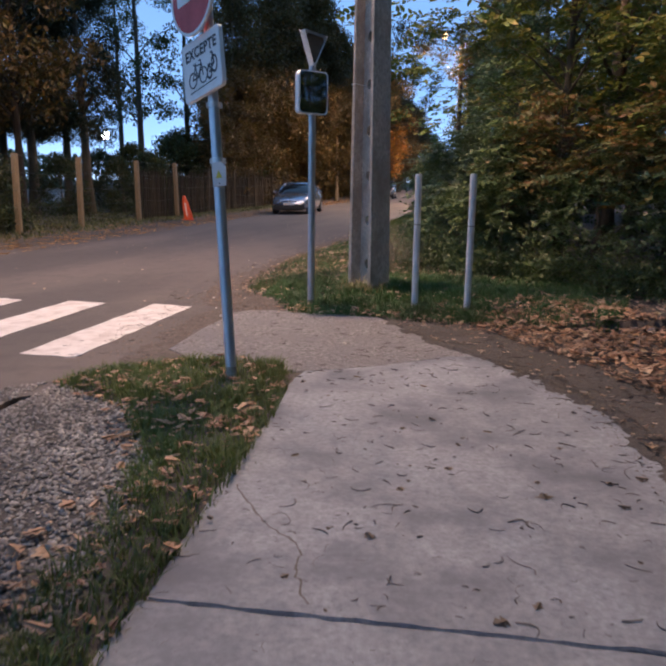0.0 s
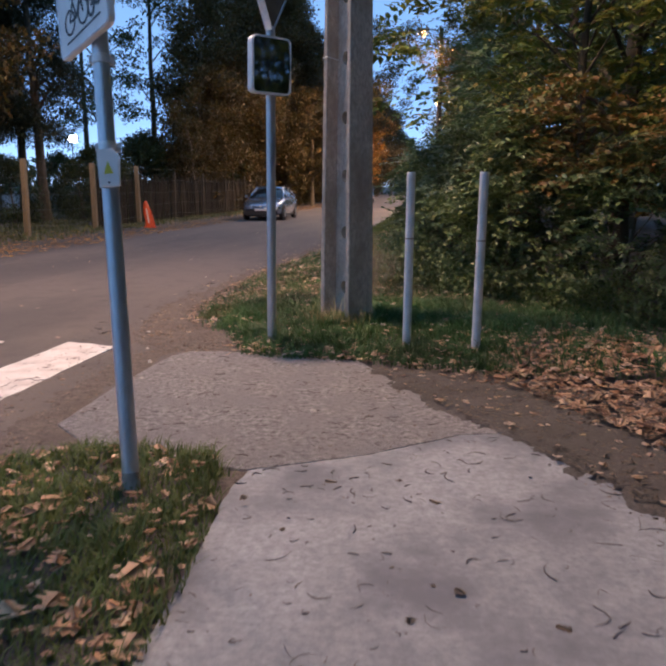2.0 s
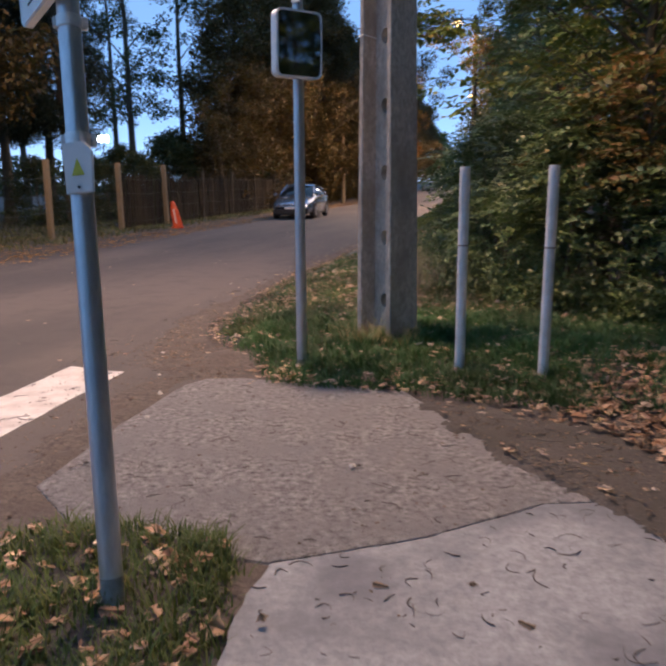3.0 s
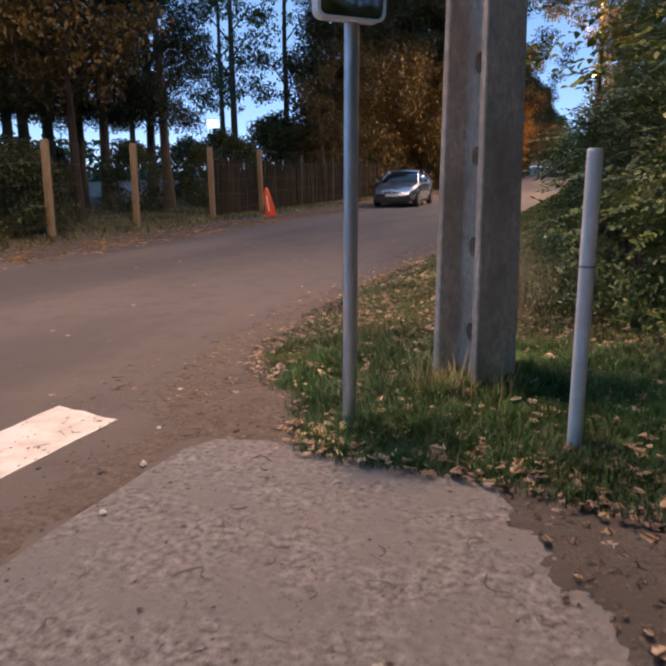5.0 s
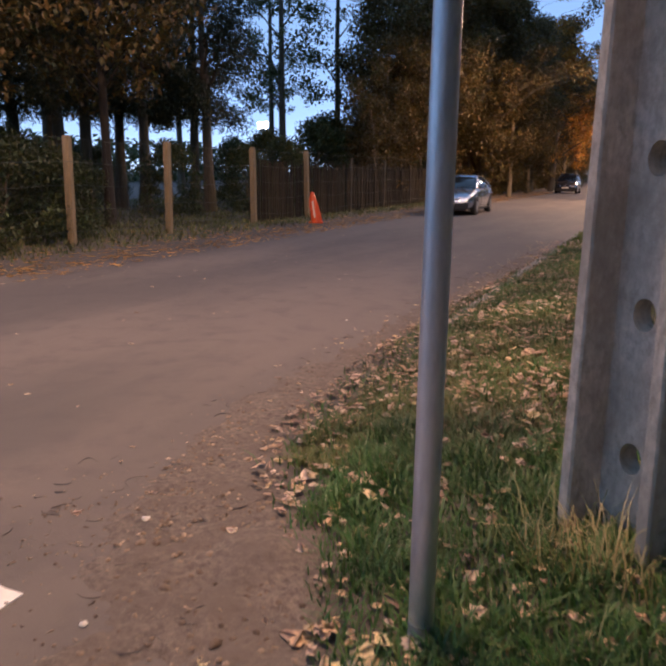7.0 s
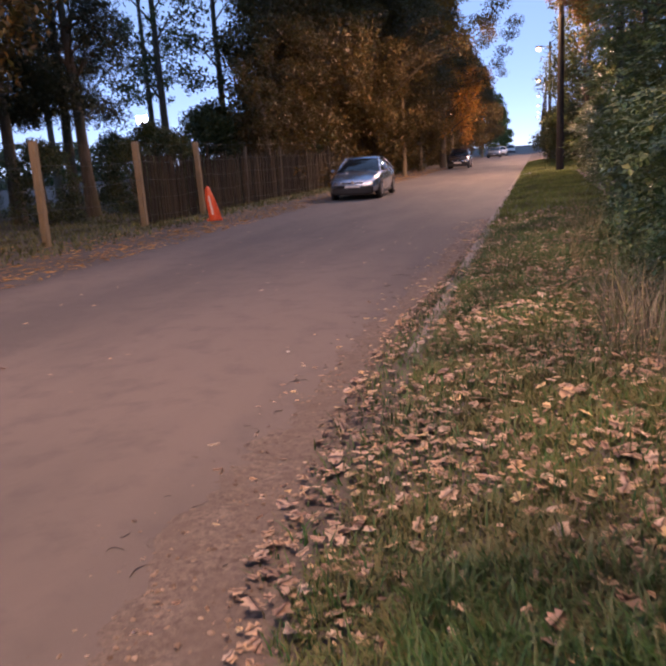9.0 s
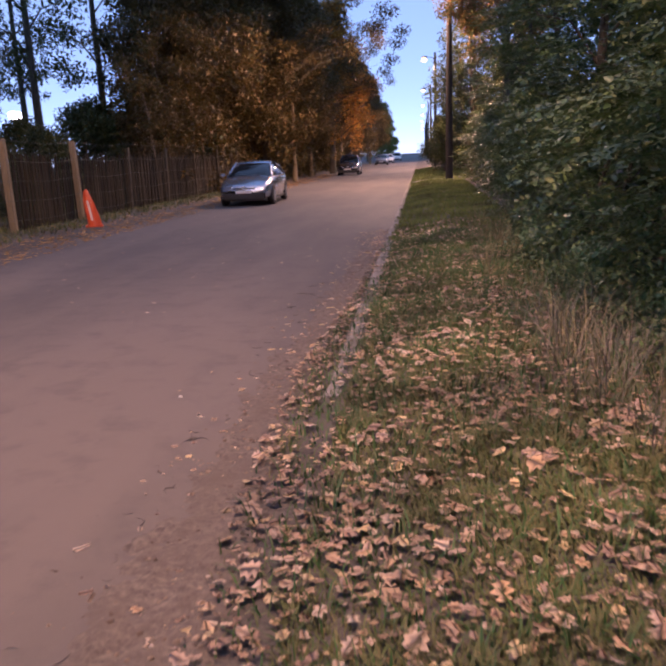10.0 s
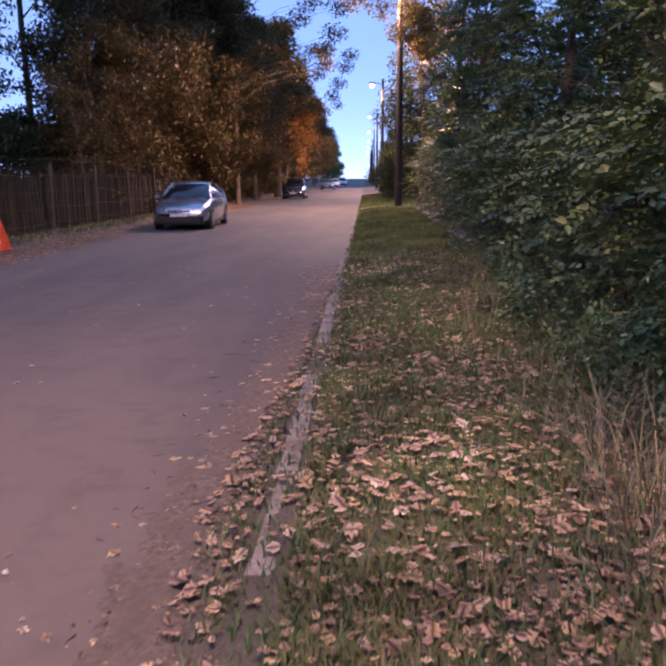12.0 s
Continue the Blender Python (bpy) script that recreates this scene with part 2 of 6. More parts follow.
M_CAR_DARK = plain("dark_paint", (0.03, 0.032, 0.04), 0.25, 0.3, 0.8)
M_CAR_WHITE = plain("white_paint", (0.7, 0.7, 0.7), 0.3, 0.0, 0.6)
M_CAR_GREY = plain("grey_paint", (0.16, 0.18, 0.2), 0.3, 0.4, 0.8)
M_CAR_GLASS = plain("tinted_glass", (0.012, 0.014, 0.017), 0.08, 0.0)
M_RUBBER = plain("rubber", (0.018, 0.018, 0.019), 0.85)
M_RIM = plain("alloy_rim", (0.4, 0.41, 0.43), 0.35, 0.8)
M_TRIM = plain("black_trim", (0.02, 0.02, 0.022), 0.6)
M_PLATE = plain("number_plate", (0.8, 0.8, 0.78), 0.5)
M_PLATE_RED = plain("plate_red", (0.6, 0.3, 0.3), 0.5)
M_HEADLIGHT = plain("headlight_glass", (0.72, 0.75, 0.78), 0.12, 0.4, 0.5)
M_SODIUM = glow("street_lamp_lens", (1.0, 0.62, 0.25), 5.0)
M_FLOOD = glow("floodlight_lens", (1.0, 0.97, 0.9), 160.0)
M_DARK_METAL = plain("dark_metal", (0.06, 0.06, 0.065), 0.5, 0.6)
M_DARK_WOOD = surf("tarred_wood", (0.018, 0.015, 0.013), (0.04, 0.033, 0.028), (0.025, 0.02, 0.017), 20.0, 2.0, 0.9, 0.4, stretch=(1, 1, 0.15))


# ---- building helpers ----
RNG = np.random.default_rng(7)


def mesh_arrays(name, verts, faces, material, smooth=False):
    """A mesh from numpy arrays: verts (n, 3), faces (m, 3) or (m, 4)."""
    me = bpy.data.meshes.new(name)
    k = faces.shape[1]
    me.vertices.add(len(verts))
    me.vertices.foreach_set("co", np.ascontiguousarray(verts, dtype=np.float32).ravel())
    me.loops.add(faces.size)
    me.loops.foreach_set("vertex_index", np.ascontiguousarray(faces, dtype=np.int32).ravel())
    me.polygons.add(len(faces))
    me.polygons.foreach_set("loop_start", np.arange(0, faces.size, k, dtype=np.int32))
    me.polygons.foreach_set("loop_total", np.full(len(faces), k, dtype=np.int32))
    if smooth:
        me.polygons.foreach_set("use_smooth", np.ones(len(faces), dtype=bool))
    me.materials.append(material)
    me.update(calc_edges=True)
    me.validate()
    return me


def part_mesh(name, me, parent, m=None, label=""):
    ob = new(name, me)
    ob.parent = parent
    if m is not None:
        ob.matrix_basis = m
    if label:
        ob["label"] = label
    return ob


def part(name, bm, material, parent, label="", m=None, smooth=False):
    me = bpy.data.meshes.new(name)
    bm.to_mesh(me)
    bm.free()
    me.materials.append(material)
    if smooth:
        me.polygons.foreach_set("use_smooth", [True] * len(me.polygons))
        me.set_sharp_from_angle(angle=radians(28))
    return part_mesh(name, me, parent, m, label)


def box(sx, sy, sz, at=(0, 0, 0), bevel=0.0, seg=2):
    bm = bmesh.new()
    bmesh.ops.create_cube(bm, size=1.0, matrix=Matrix.Translation(at) @ Matrix.Diagonal((sx, sy, sz, 1)))
    if bevel:
        bmesh.ops.bevel(bm, geom=bm.edges[:], offset=bevel, segments=seg, affect="EDGES")
    return bm


def rod(r1, r2, length, at=(0, 0, 0), axis="z", sides=20, bevel=0.0):
    bm = bmesh.new()
    bmesh.ops.create_cone(bm, cap_ends=True, segments=sides, radius1=r1, radius2=r2, depth=length)
    if bevel:
        bmesh.ops.bevel(bm, geom=[e for e in bm.edges if len(e.link_faces) == 2 and any(len(f.verts) > 4 for f in e.link_faces)], offset=bevel, segments=2, affect="EDGES")
    turn = {"z": Matrix(), "x": Matrix.Rotation(radians(90), 4, "Y"), "y": Matrix.Rotation(radians(90), 4, "X")}[axis]
    bmesh.ops.transform(bm, matrix=Matrix.Translation(at) @ turn, verts=bm.verts)
    return bm


def merge(*bms):
    out = bmesh.new()
    for b in bms:
        me = bpy.data.meshes.new("tmp")
        b.to_mesh(me)
        b.free()
        out.from_mesh(me)
        bpy.data.meshes.remove(me)
    return out


def outline_prism(points, z0, z1, bevel=0.0):
    """An upright prism over a plan outline."""
    bm = bmesh.new()
    f = bm.faces.new([bm.verts.new((x, y, z0)) for x, y in points])
    if f.normal.z > 0 or f.calc_area() == 0:
        f.normal_flip()
    f.normal_update()
    r = bmesh.ops.extrude_face_region(bm, geom=[f])
    bmesh.ops.translate(bm, vec=(0, 0, z1 - z0), verts=[v for v in r["geom"] if isinstance(v, bmesh.types.BMVert)])
    bmesh.ops.recalc_face_normals(bm, faces=bm.faces)
    if bevel:
        top = [e for e in bm.edges if all(abs(v.co.z - z1) < 1e-6 for v in e.verts)]
        bmesh.ops.bevel(bm, geom=top, offset=bevel, segments=2, affect="EDGES")
    return bm


def tube_arrays(points, radii, sides=8):
    pts = np.array(points, float)
    tang = np.gradient(pts, axis=0)
    tang /= np.linalg.norm(tang, axis=1)[:, None] + 1e-9
    ref = np.where(np.abs(tang[:, 2:3]) > 0.9, np.array([[1.0, 0, 0]]), np.array([[0, 0, 1.0]]))
    u = np.cross(tang, ref)
    u /= np.linalg.norm(u, axis=1)[:, None] + 1e-9
    v = np.cross(tang, u)
    a = np.linspace(0, 2 * np.pi, sides, endpoint=False)
    ring = pts[:, None] + np.array(radii)[:, None, None] * (np.cos(a)[None, :, None] * u[:, None] + np.sin(a)[None, :, None] * v[:, None])
    i, j = np.meshgrid(np.arange(len(pts) - 1), np.arange(sides), indexing="ij")
    f = np.stack([i * sides + j, i * sides + (j + 1) % sides, (i + 1) * sides + (j + 1) % sides, (i + 1) * sides + j], -1).reshape(-1, 4)
    return ring.reshape(-1, 3), f


def joined(pieces):
    vs, fs, k = [], [], 0
    for v, f in pieces:
        vs.append(v)
        fs.append(f + k)
        k += len(v)
    return np.concatenate(vs), np.concatenate(fs)


def smoothstep(t):
    t = np.clip(t, 0, 1)
    return t * t * (3 - 2 * t)


def signed(px, py, poly):
    """Distance to a plan outline, positive inside."""
    inside = np.zeros(px.shape, bool)
    best = np.full(px.shape, 1e9)
    for (x1, y1), (x2, y2) in zip(poly, poly[1:] + poly[:1]):
        hit = ((y1 > py) != (y2 > py)) & (px < (x2 - x1) * (py - y1) / (y2 - y1 + 1e-12) + x1)
        inside ^= hit
        dx, dy = x2 - x1, y2 - y1
        t = np.clip(((px - x1) * dx + (py - y1) * dy) / (dx * dx + dy * dy), 0, 1)
        best = np.minimum(best, np.hypot(px - x1 - t * dx, py - y1 - t * dy))
    return np.where(inside, best, -best)


def ripple(px, py, s):
    """A smooth uneven field, about -1 to 1, s metres across."""
    a = np.sin(px * 6.1 / s + 1.3 * np.sin(py * 3.7 / s + 0.4)) * np.cos(py * 5.3 / s + 1.7 * np.sin(px * 4.1 / s))
    b = np.sin(px * 13.7 / s + 2.1 + 1.1 * np.sin(py * 11.9 / s)) * np.cos(py * 12.1 / s + 0.7)
    return 0.65 * a + 0.35 * b


# ---- the ground plan ----
VERGE = [(-2.05, 8.02), (-2.2, 8.3), (-2.38, 8.62), (-2.6, 8.97), (-3.05, 9.42), (-3.33, 10.05), (-3.4, 10.8), (-3.48, 12.3), (-3.55, 14), (-3.4, 16.5), (-3.3, 22), (-3.3, 400), (60, 400), (60, -60), (1.95, -60),
         (1.95, 0), (1.8, 3), (1.5, 4.7), (1.0, 6.0), (0.3, 7.2), (-0.3, 7.75), (-1.0, 7.98)]
WEDGE = [(-3.05, 4.75), (-2.9, 5.3), (-2.3, 5.75), (-1.55, 5.75), (-1.36, 5.4), (-1.22, 4.4), (-1.14, 3.1), (-1.1, 2.2), (-1.05, 0), (-1.05, -6),
         (-1.4, -6), (-1.45, 1), (-1.55, 2.6), (-1.8, 3.6), (-2.3, 4.35)]
GRAVEL = [(-3.15, -40), (-1.0, -40), (-1.0, 5.0), (-2.2, 5.0), (-3.05, 4.75)]
SLAB = [(-1.12, 2.24), (-1.2, 3.2), (-1.25, 4.4), (-1.33, 5.3), (-1.3, 5.52), (-0.7, 5.86), (-0.2, 6.28), (0.12, 6.36), (0.4, 6.1), (0.66, 5.72), (0.9, 5.2), (1.1, 4.6), (1.3, 3.6), (1.42, 2.3)]
APRON = [(-1.318, 5.522), (-2.3, 5.72), (-2.68, 6.05), (-2.72, 7.0), (-2.7, 7.6), (-2.68, 7.95), (-2.58, 8.15), (-2.3, 8.22), (-1.9, 8.15), (-1.05, 8.08), (-0.62, 7.35), (-0.2, 6.92), (0.1, 6.6), (0.3, 6.25), (0.12, 6.367), (-0.203, 6.287), (-0.703, 5.867)]


def ground_height(px, py):
    px, py = np.asarray(px, float), np.asarray(py, float)
    jag = 0.05 * ripple(px, py, 1.1)
    v = signed(px, py, VERGE) + jag
    z = -0.05 + 0.05 * smoothstep((v + 0.15) / 0.2) + 0.17 * smoothstep(v / 1.5) * np.where(py > 7.5, 1.0, 0.5) + 0.012 * smoothstep(v / 0.3) * ripple(px, py, 0.9)
    w = signed(px, py, WEDGE) + jag
    z = np.maximum(z, -0.05 + 0.075 * smoothstep((w + 0.12) / 0.3))
    g = signed(px, py, GRAVEL) + jag
    z = np.maximum(z, -0.05 + 0.055 * smoothstep((g + 0.1) / 0.2))
    left = -9.75 - px + jag + 0.25 * ripple(px * 0.2, py, 9.0)
    z = np.maximum(z, -0.05 + 0.06 * smoothstep((left + 0.1) / 0.3) + 0.06 * smoothstep(left / 3.0))
    dirt = signed(px, py, [(-0.6, 7.35), (-1.1, 8.1), (0.4, 7.3), (1.1, 6.1), (1.6, 4.8), (2.0, 2.5), (2.0, -10), (1.2, -10), (1.2, 3), (0.6, 5.9), (0.2, 6.5), (-0.1, 6.9)])
    return np.maximum(z, -0.05 + 0.045 * smoothstep((dirt + 0.15) / 0.2))


xs = np.unique(np.concatenate([np.linspace(-900, -40, 9), np.linspace(-40, -11, 24), np.arange(-11, -9, 0.1), np.linspace(-9, -3.8, 6), np.arange(-3.8, 2.4, 0.055), np.linspace(2.4, 12, 24), np.linspace(14, 900, 9)]).round(4))
ys = np.unique(np.concatenate([np.linspace(-900, -12, 9), np.linspace(-12, 0, 20), np.arange(0, 22, 0.06), np.linspace(22, 60, 90), np.linspace(62, 400, 40), np.linspace(420, 1500, 6)]).round(4))
gx, gy = np.meshgrid(xs, ys, indexing="ij")
gz = ground_height(gx, gy)
ii, jj = np.meshgrid(np.arange(len(xs) - 1), np.arange(len(ys) - 1), indexing="ij")
k = len(ys)
quads = np.stack([ii * k + jj, (ii + 1) * k + jj, (ii + 1) * k + jj + 1, ii * k + jj + 1], -1).reshape(-1, 4)
ground = new("ground", mesh_arrays("ground", np.stack([gx, gy, gz], -1).reshape(-1, 3), quads, M_SOIL, True))
tagged(ground, "brown leaf-mould soil under verges, hedge and woods", "ground", kind="structure")

# road: a bed of asphalt with a ragged edge towards the gravel
edge = [(-3.12 + 0.05 * math.sin(y * 2.1) + 0.03 * math.sin(y * 5.3), y) for y in np.arange(-60, 4.7, 0.35)]
road_outline = [(-10.3, -60)] + edge + [(-2.6, 4.9), (-1.9, 5.3), (-1.75, 5.9), (-1.75, 8.3), (-2.4, 8.9), (-2.8, 9.5), (-3.1, 12), (-3.1, 600), (-10.3, 600)]
road = new("road")
tagged(road, "worn brown-grey asphalt road with faint tracks", "road", kind="structure")
part("asphalt_surface", outline_prism(road_outline, -0.12, 0.0), M_ASPHALT, road)


def stripe(x0):
    """One painted bar of the crossing, with chipped ends."""
    pts = []
    for n0, (a, b) in enumerate((((x0, 5.58), (x0 - 0.54, 5.62)), ((x0 - 0.54, 5.62), (x0 - 0.52, 8.34)), ((x0 - 0.52, 8.34), (x0, 8.26)), ((x0, 8.26), (x0, 5.58)))):
        for s in np.linspace(0, 1, 14 if n0 % 2 else 7, endpoint=False):
            j = 0.012 if n0 % 2 else 0.022
            pts.append((a[0] + (b[0] - a[0]) * s + RNG.uniform(-j, j), a[1] + (b[1] - a[1]) * s + RNG.uniform(-j, j)))
    return pts


for x0 in (-3.34, -4.47, -5.60, -6.73, -7.86, -8.99):
    part("crossing_stripe", outline_prism(stripe(x0), -0.01, 0.004), M_PAINT, road, "worn white zebra crossing bar")

# concrete footpath slabs and the rougher apron at the crossing
footpath = new("footpath")
tagged(footpath, "pale grey concrete footpath with cracks and twigs", "path", kind="structure")


def ragged(points, step=0.07, j=0.007):
    out = []
    for (x1, y1), (x2, y2) in zip(points, points[1:] + points[:1]):
        n0 = max(1, int(math.hypot(x2 - x1, y2 - y1) / step))
        for s in np.linspace(0, 1, n0, endpoint=False):
            out.append((x1 + (x2 - x1) * s + RNG.uniform(-j, j), y1 + (y2 - y1) * s + RNG.uniform(-j, j)))
    return out


part("slab", outline_prism(ragged(SLAB), -0.12, 0.012, 0.006), M_SLAB, footpath)
part("slab", outline_prism(ragged([(-1.1, -1.6), (-1.14, 2.228), (1.42, 2.288), (1.5, -1.6)]), -0.12, 0.010, 0.004), M_SLAB, footpath)
part("slab", outline_prism(ragged([(-1.1, -6.0), (-1.1, -1.63), (1.5, -1.63), (1.5, -6.0)]), -0.12, 0.010, 0.004), M_SLAB, footpath)
part("slab", outline_prism(ragged(APRON, 0.12, 0.005), -0.12, 0.008, 0.006), M_APRON, footpath, "rough gritty concrete apron at the crossing")
cr = bmesh.new()
knots = [(-1.12, 3.28), (-1.0, 3.1), (-0.93, 2.98), (-0.82, 2.86), (-0.70, 2.78), (-0.64, 2.66), (-0.63, 2.52), (-0.58, 2.42), (-0.53, 2.28)]
crack = []
for (x1, y1), (x2, y2) in zip(knots, knots[1:]):
    crack += [(x1 + (x2 - x1) * s + RNG.normal(0, 0.006), y1 + (y2 - y1) * s + RNG.normal(0, 0.006)) for s in (0, 0.25, 0.5, 0.75)]
side = [[cr.verts.new((x + s * RNG.uniform(0.0005, 0.006), y + s * RNG.uniform(0.0005, 0.004), 0.0135)) for x, y in crack] for s in (-1, 1)]
for i in range(len(crack) - 1):
    cr.faces.new((side[0][i], side[1][i], side[1][i + 1], side[0][i + 1]))
part("crack", cr, M_TWIG, footpath, "dark soil-filled crack")
part("joint_fill", box(2.6, 0.06, 0.02, (0.14, 2.255, -0.013)), M_SOIL, footpath, "soil in the slab joint", m=pose(0, 0, 0, 0, 0, 1.3))

# side path that crosses the verge further on
sp = bmesh.new()
strip = []
for q in np.linspace(0, 1, 14):
    xx, yy = -3.12 + 9.1 * q, 46.7 + 2.6 * q
    zz = float(ground_height(xx, yy + 0.5)) + 0.03
    strip.append([sp.verts.new((xx, yy + o, zz - d)) for o, d in ((0, 0.15), (0, 0), (1.1, 0), (1.1, 0.15))])
for r1, r2 in zip(strip, strip[1:]):
    for i in range(3):
        sp.faces.new((r1[i], r2[i], r2[i + 1], r1[i + 1]))
side_mesh = bpy.data.meshes.new("side_path")
sp.to_mesh(side_mesh)
sp.free()
side_mesh.materials.append(M_SLAB)
side_path = new("side_path", side_mesh)
tagged(side_path, "narrow pale concrete path across the grass verge", "path", kind="structure")


# ---- foliage ----
def leaves(name, centres, size, material, rng, wide=0.5, flat=0.5, fold=0.25):
    """One small folded leaf, two triangles, at each centre."""
    n0 = len(centres)
    s = rng.uniform(size[0], size[1], n0)[:, None]
    d = rng.normal(size=(n0, 3))
    d[:, 2] -= 0.35
    d /= np.linalg.norm(d, axis=1)[:, None]
    up = rng.normal(size=(n0, 3)) * (1 - flat) + np.array([0, 0, 1.0]) * flat * 2.5
    side0 = np.cross(d, up)
    side0 /= np.linalg.norm(side0, axis=1)[:, None] + 1e-9
    nrm = np.cross(side0, d)
    base, tip = centres - d * s * 0.5, centres + d * s * 0.5
    mid = centres - d * s * 0.05 + nrm * s * fold * 0.5
    le, ri = mid + side0 * s * wide * 0.5, mid - side0 * s * wide * 0.5
    v = np.stack([base, le, tip, ri], 1).reshape(-1, 3)
    b = np.arange(n0)[:, None] * 4
    f = np.concatenate([b + np.array([[0, 1, 2]]), b + np.array([[0, 2, 3]])], 1).reshape(-1, 3)
    return mesh_arrays(name, v, f, material)


def in_clumps(clumps, n0, rng, shell=0.55):
    c = np.array([q[:3] for q in clumps])
    r = np.array([q[3] for q in clumps])
    pick = rng.choice(len(c), n0, p=r ** 2 / (r ** 2).sum())
    d = rng.normal(size=(n0, 3))
    d /= np.linalg.norm(d, axis=1)[:, None]
    rad = r[pick] * rng.uniform(0, 1, n0) ** shell
    return c[pick] + d * rad[:, None] * np.array([1.0, 1.0, 0.72])


def sprays(name, clumps, count, per, size, material, rng, wide=0.58, droop=0.25):
    """Leafy twigs that grow outwards in nearly level fans: leaves to both sides of each twig."""
    c = np.array([q[:3] for q in clumps])
    r = np.array([q[3] for q in clumps])
    pick = rng.choice(len(c), count, p=r ** 2 / (r ** 2).sum())
    d = rng.normal(size=(count, 3))
    d /= np.linalg.norm(d, axis=1)[:, None]
    base = c[pick] + d * (r[pick] * rng.uniform(0, 1, count) ** 0.5)[:, None] * np.array([1.0, 1.0, 0.6])
    a = np.arctan2(base[:, 1], base[:, 0]) + rng.normal(0, 0.7, count)
    twig = np.stack([np.cos(a), np.sin(a), rng.normal(-droop, 0.22, count)], -1)
    twig /= np.linalg.norm(twig, axis=1)[:, None]
    up = np.array([0, 0, 1.0]) + rng.normal(0, 0.3, (count, 3))
    across = np.cross(twig, up)
    across /= np.linalg.norm(across, axis=1)[:, None]
    s = rng.uniform(size[0], size[1], (count, 1)) * rng.uniform(0.75, 1.2, (count, per))
    t = (np.arange(per) + 0.5)[None] * s.mean(1, keepdims=True) * 0.42
    flip = np.where(np.arange(per) % 2, 1.0, -1.0)[None, :, None]
    at = base[:, None] + twig[:, None] * t[..., None] + rng.normal(0, 0.006, (count, per, 3))
    ld = twig[:, None] * 0.6 + across[:, None] * flip * 0.8 + rng.normal(0, 0.16, (count, per, 3))
    ld /= np.linalg.norm(ld, axis=2)[..., None]
    nrm = up[:, None] + rng.normal(0, 0.28, (count, per, 3))
    sd = np.cross(nrm, ld)
    sd /= np.linalg.norm(sd, axis=2)[..., None]
    nrm = np.cross(ld, sd)
    L, w = ld * s[..., None], sd * s[..., None] * wide * 0.5
    lift = nrm * s[..., None] * 0.07
    v = np.stack([at, at + L * 0.3 + w + lift, at + L * 0.66 + w * 0.8 + lift, at + L - lift, at + L * 0.66 - w * 0.8 + lift, at + L * 0.3 - w + lift], 2).reshape(-1, 3)
    b = np.arange(count * per)[:, None, None] * 6
    f = (b + np.array([[0, 1, 2], [0, 2, 3], [0, 3, 4], [0, 4, 5]])[None]).reshape(-1, 3)
    return mesh_arrays(name, v, f, material)


def tree_mesh(seed, height, trunk_r, crown_base, crown_r, clumps, n_leaves, size, leaf_mat, bark, taper_top=0.5, droop=0.0, clump_r=(0.5, 1.1), wide=0.5, lean=0.0, trunk_sides=10, extra=(), twigs_of=0):
    """Trunk with limbs, and a crown of leaves round the limbs' ends."""
    rng = np.random.default_rng(seed)
    zz = np.linspace(-0.1, height * 0.93, 9)
    bend = np.cumsum(rng.normal(0, 0.09, (9, 2)), 0) * (zz / height)[:, None] + np.array([lean, 0]) * np.clip(zz / height, 0, 1)[:, None] ** 1.3 * height
    spine = np.column_stack([bend, zz])
    rad = trunk_r * (1 - 0.85 * np.clip(zz / height, 0, 1)) * np.where(zz < 0.2, 1.35, 1.0)
    pieces = [tube_arrays(spine, rad, trunk_sides)]
    found = []
    for c in range(clumps):
        h = crown_base + (height - crown_base) * rng.uniform(0, 1) ** 0.9
        frac = (h - crown_base) / (height - crown_base)
        reach = crown_r * (math.sin(math.pi * min(1, 0.18 + 0.82 * frac)) ** 0.6 * (1 - taper_top * frac)) * rng.uniform(0.45, 1.0)
        a = rng.uniform(0, 2 * math.pi)
        sx, sy = np.interp(h, zz, bend[:, 0]), np.interp(h, zz, bend[:, 1])
        end = np.array([sx + reach * math.cos(a), sy + reach * math.sin(a), h - droop * reach])
        found.append((*end, rng.uniform(*clump_r)))
    found += list(extra)
    for k, q in enumerate(found[:: max(1, len(found) // 22)] + list(extra)):
        end = np.array(q[:3])
        h0 = max(crown_base * 0.6, end[2] - 0.45 * np.hypot(end[0], end[1]) - 0.4)
        st = np.array([np.interp(h0, zz, bend[:, 0]), np.interp(h0, zz, bend[:, 1]), h0])
        midp = (st + end) / 2 + np.array([0, 0, 0.12 * np.linalg.norm(end - st)]) + rng.normal(0, 0.08, 3)
        r0 = trunk_r * (0.34 if k < 22 else 0.10) * (1 - 0.6 * h0 / height)
        pieces.append(tube_arrays([st, midp, end], [r0, r0 * 0.6, r0 * 0.2], 5))
    tv, tf = joined(pieces)
    if twigs_of:
        return mesh_arrays("trunk", tv, tf, bark, True), sprays("crown", found, n_leaves // twigs_of, twigs_of, size, leaf_mat, rng, wide)
    return mesh_arrays("trunk", tv, tf, bark, True), leaves("crown", in_clumps(found, n_leaves, rng), size, leaf_mat, rng, wide)


def tree_proto(name, label, *args, category="tree", group="", **kw):
    t_mesh, c_mesh = tree_mesh(*args, **kw)
    root = new(name)
    tagged(root, label, category, group)
    part_mesh("trunk", t_mesh, root)
    part_mesh("crown", c_mesh, root)
    return root


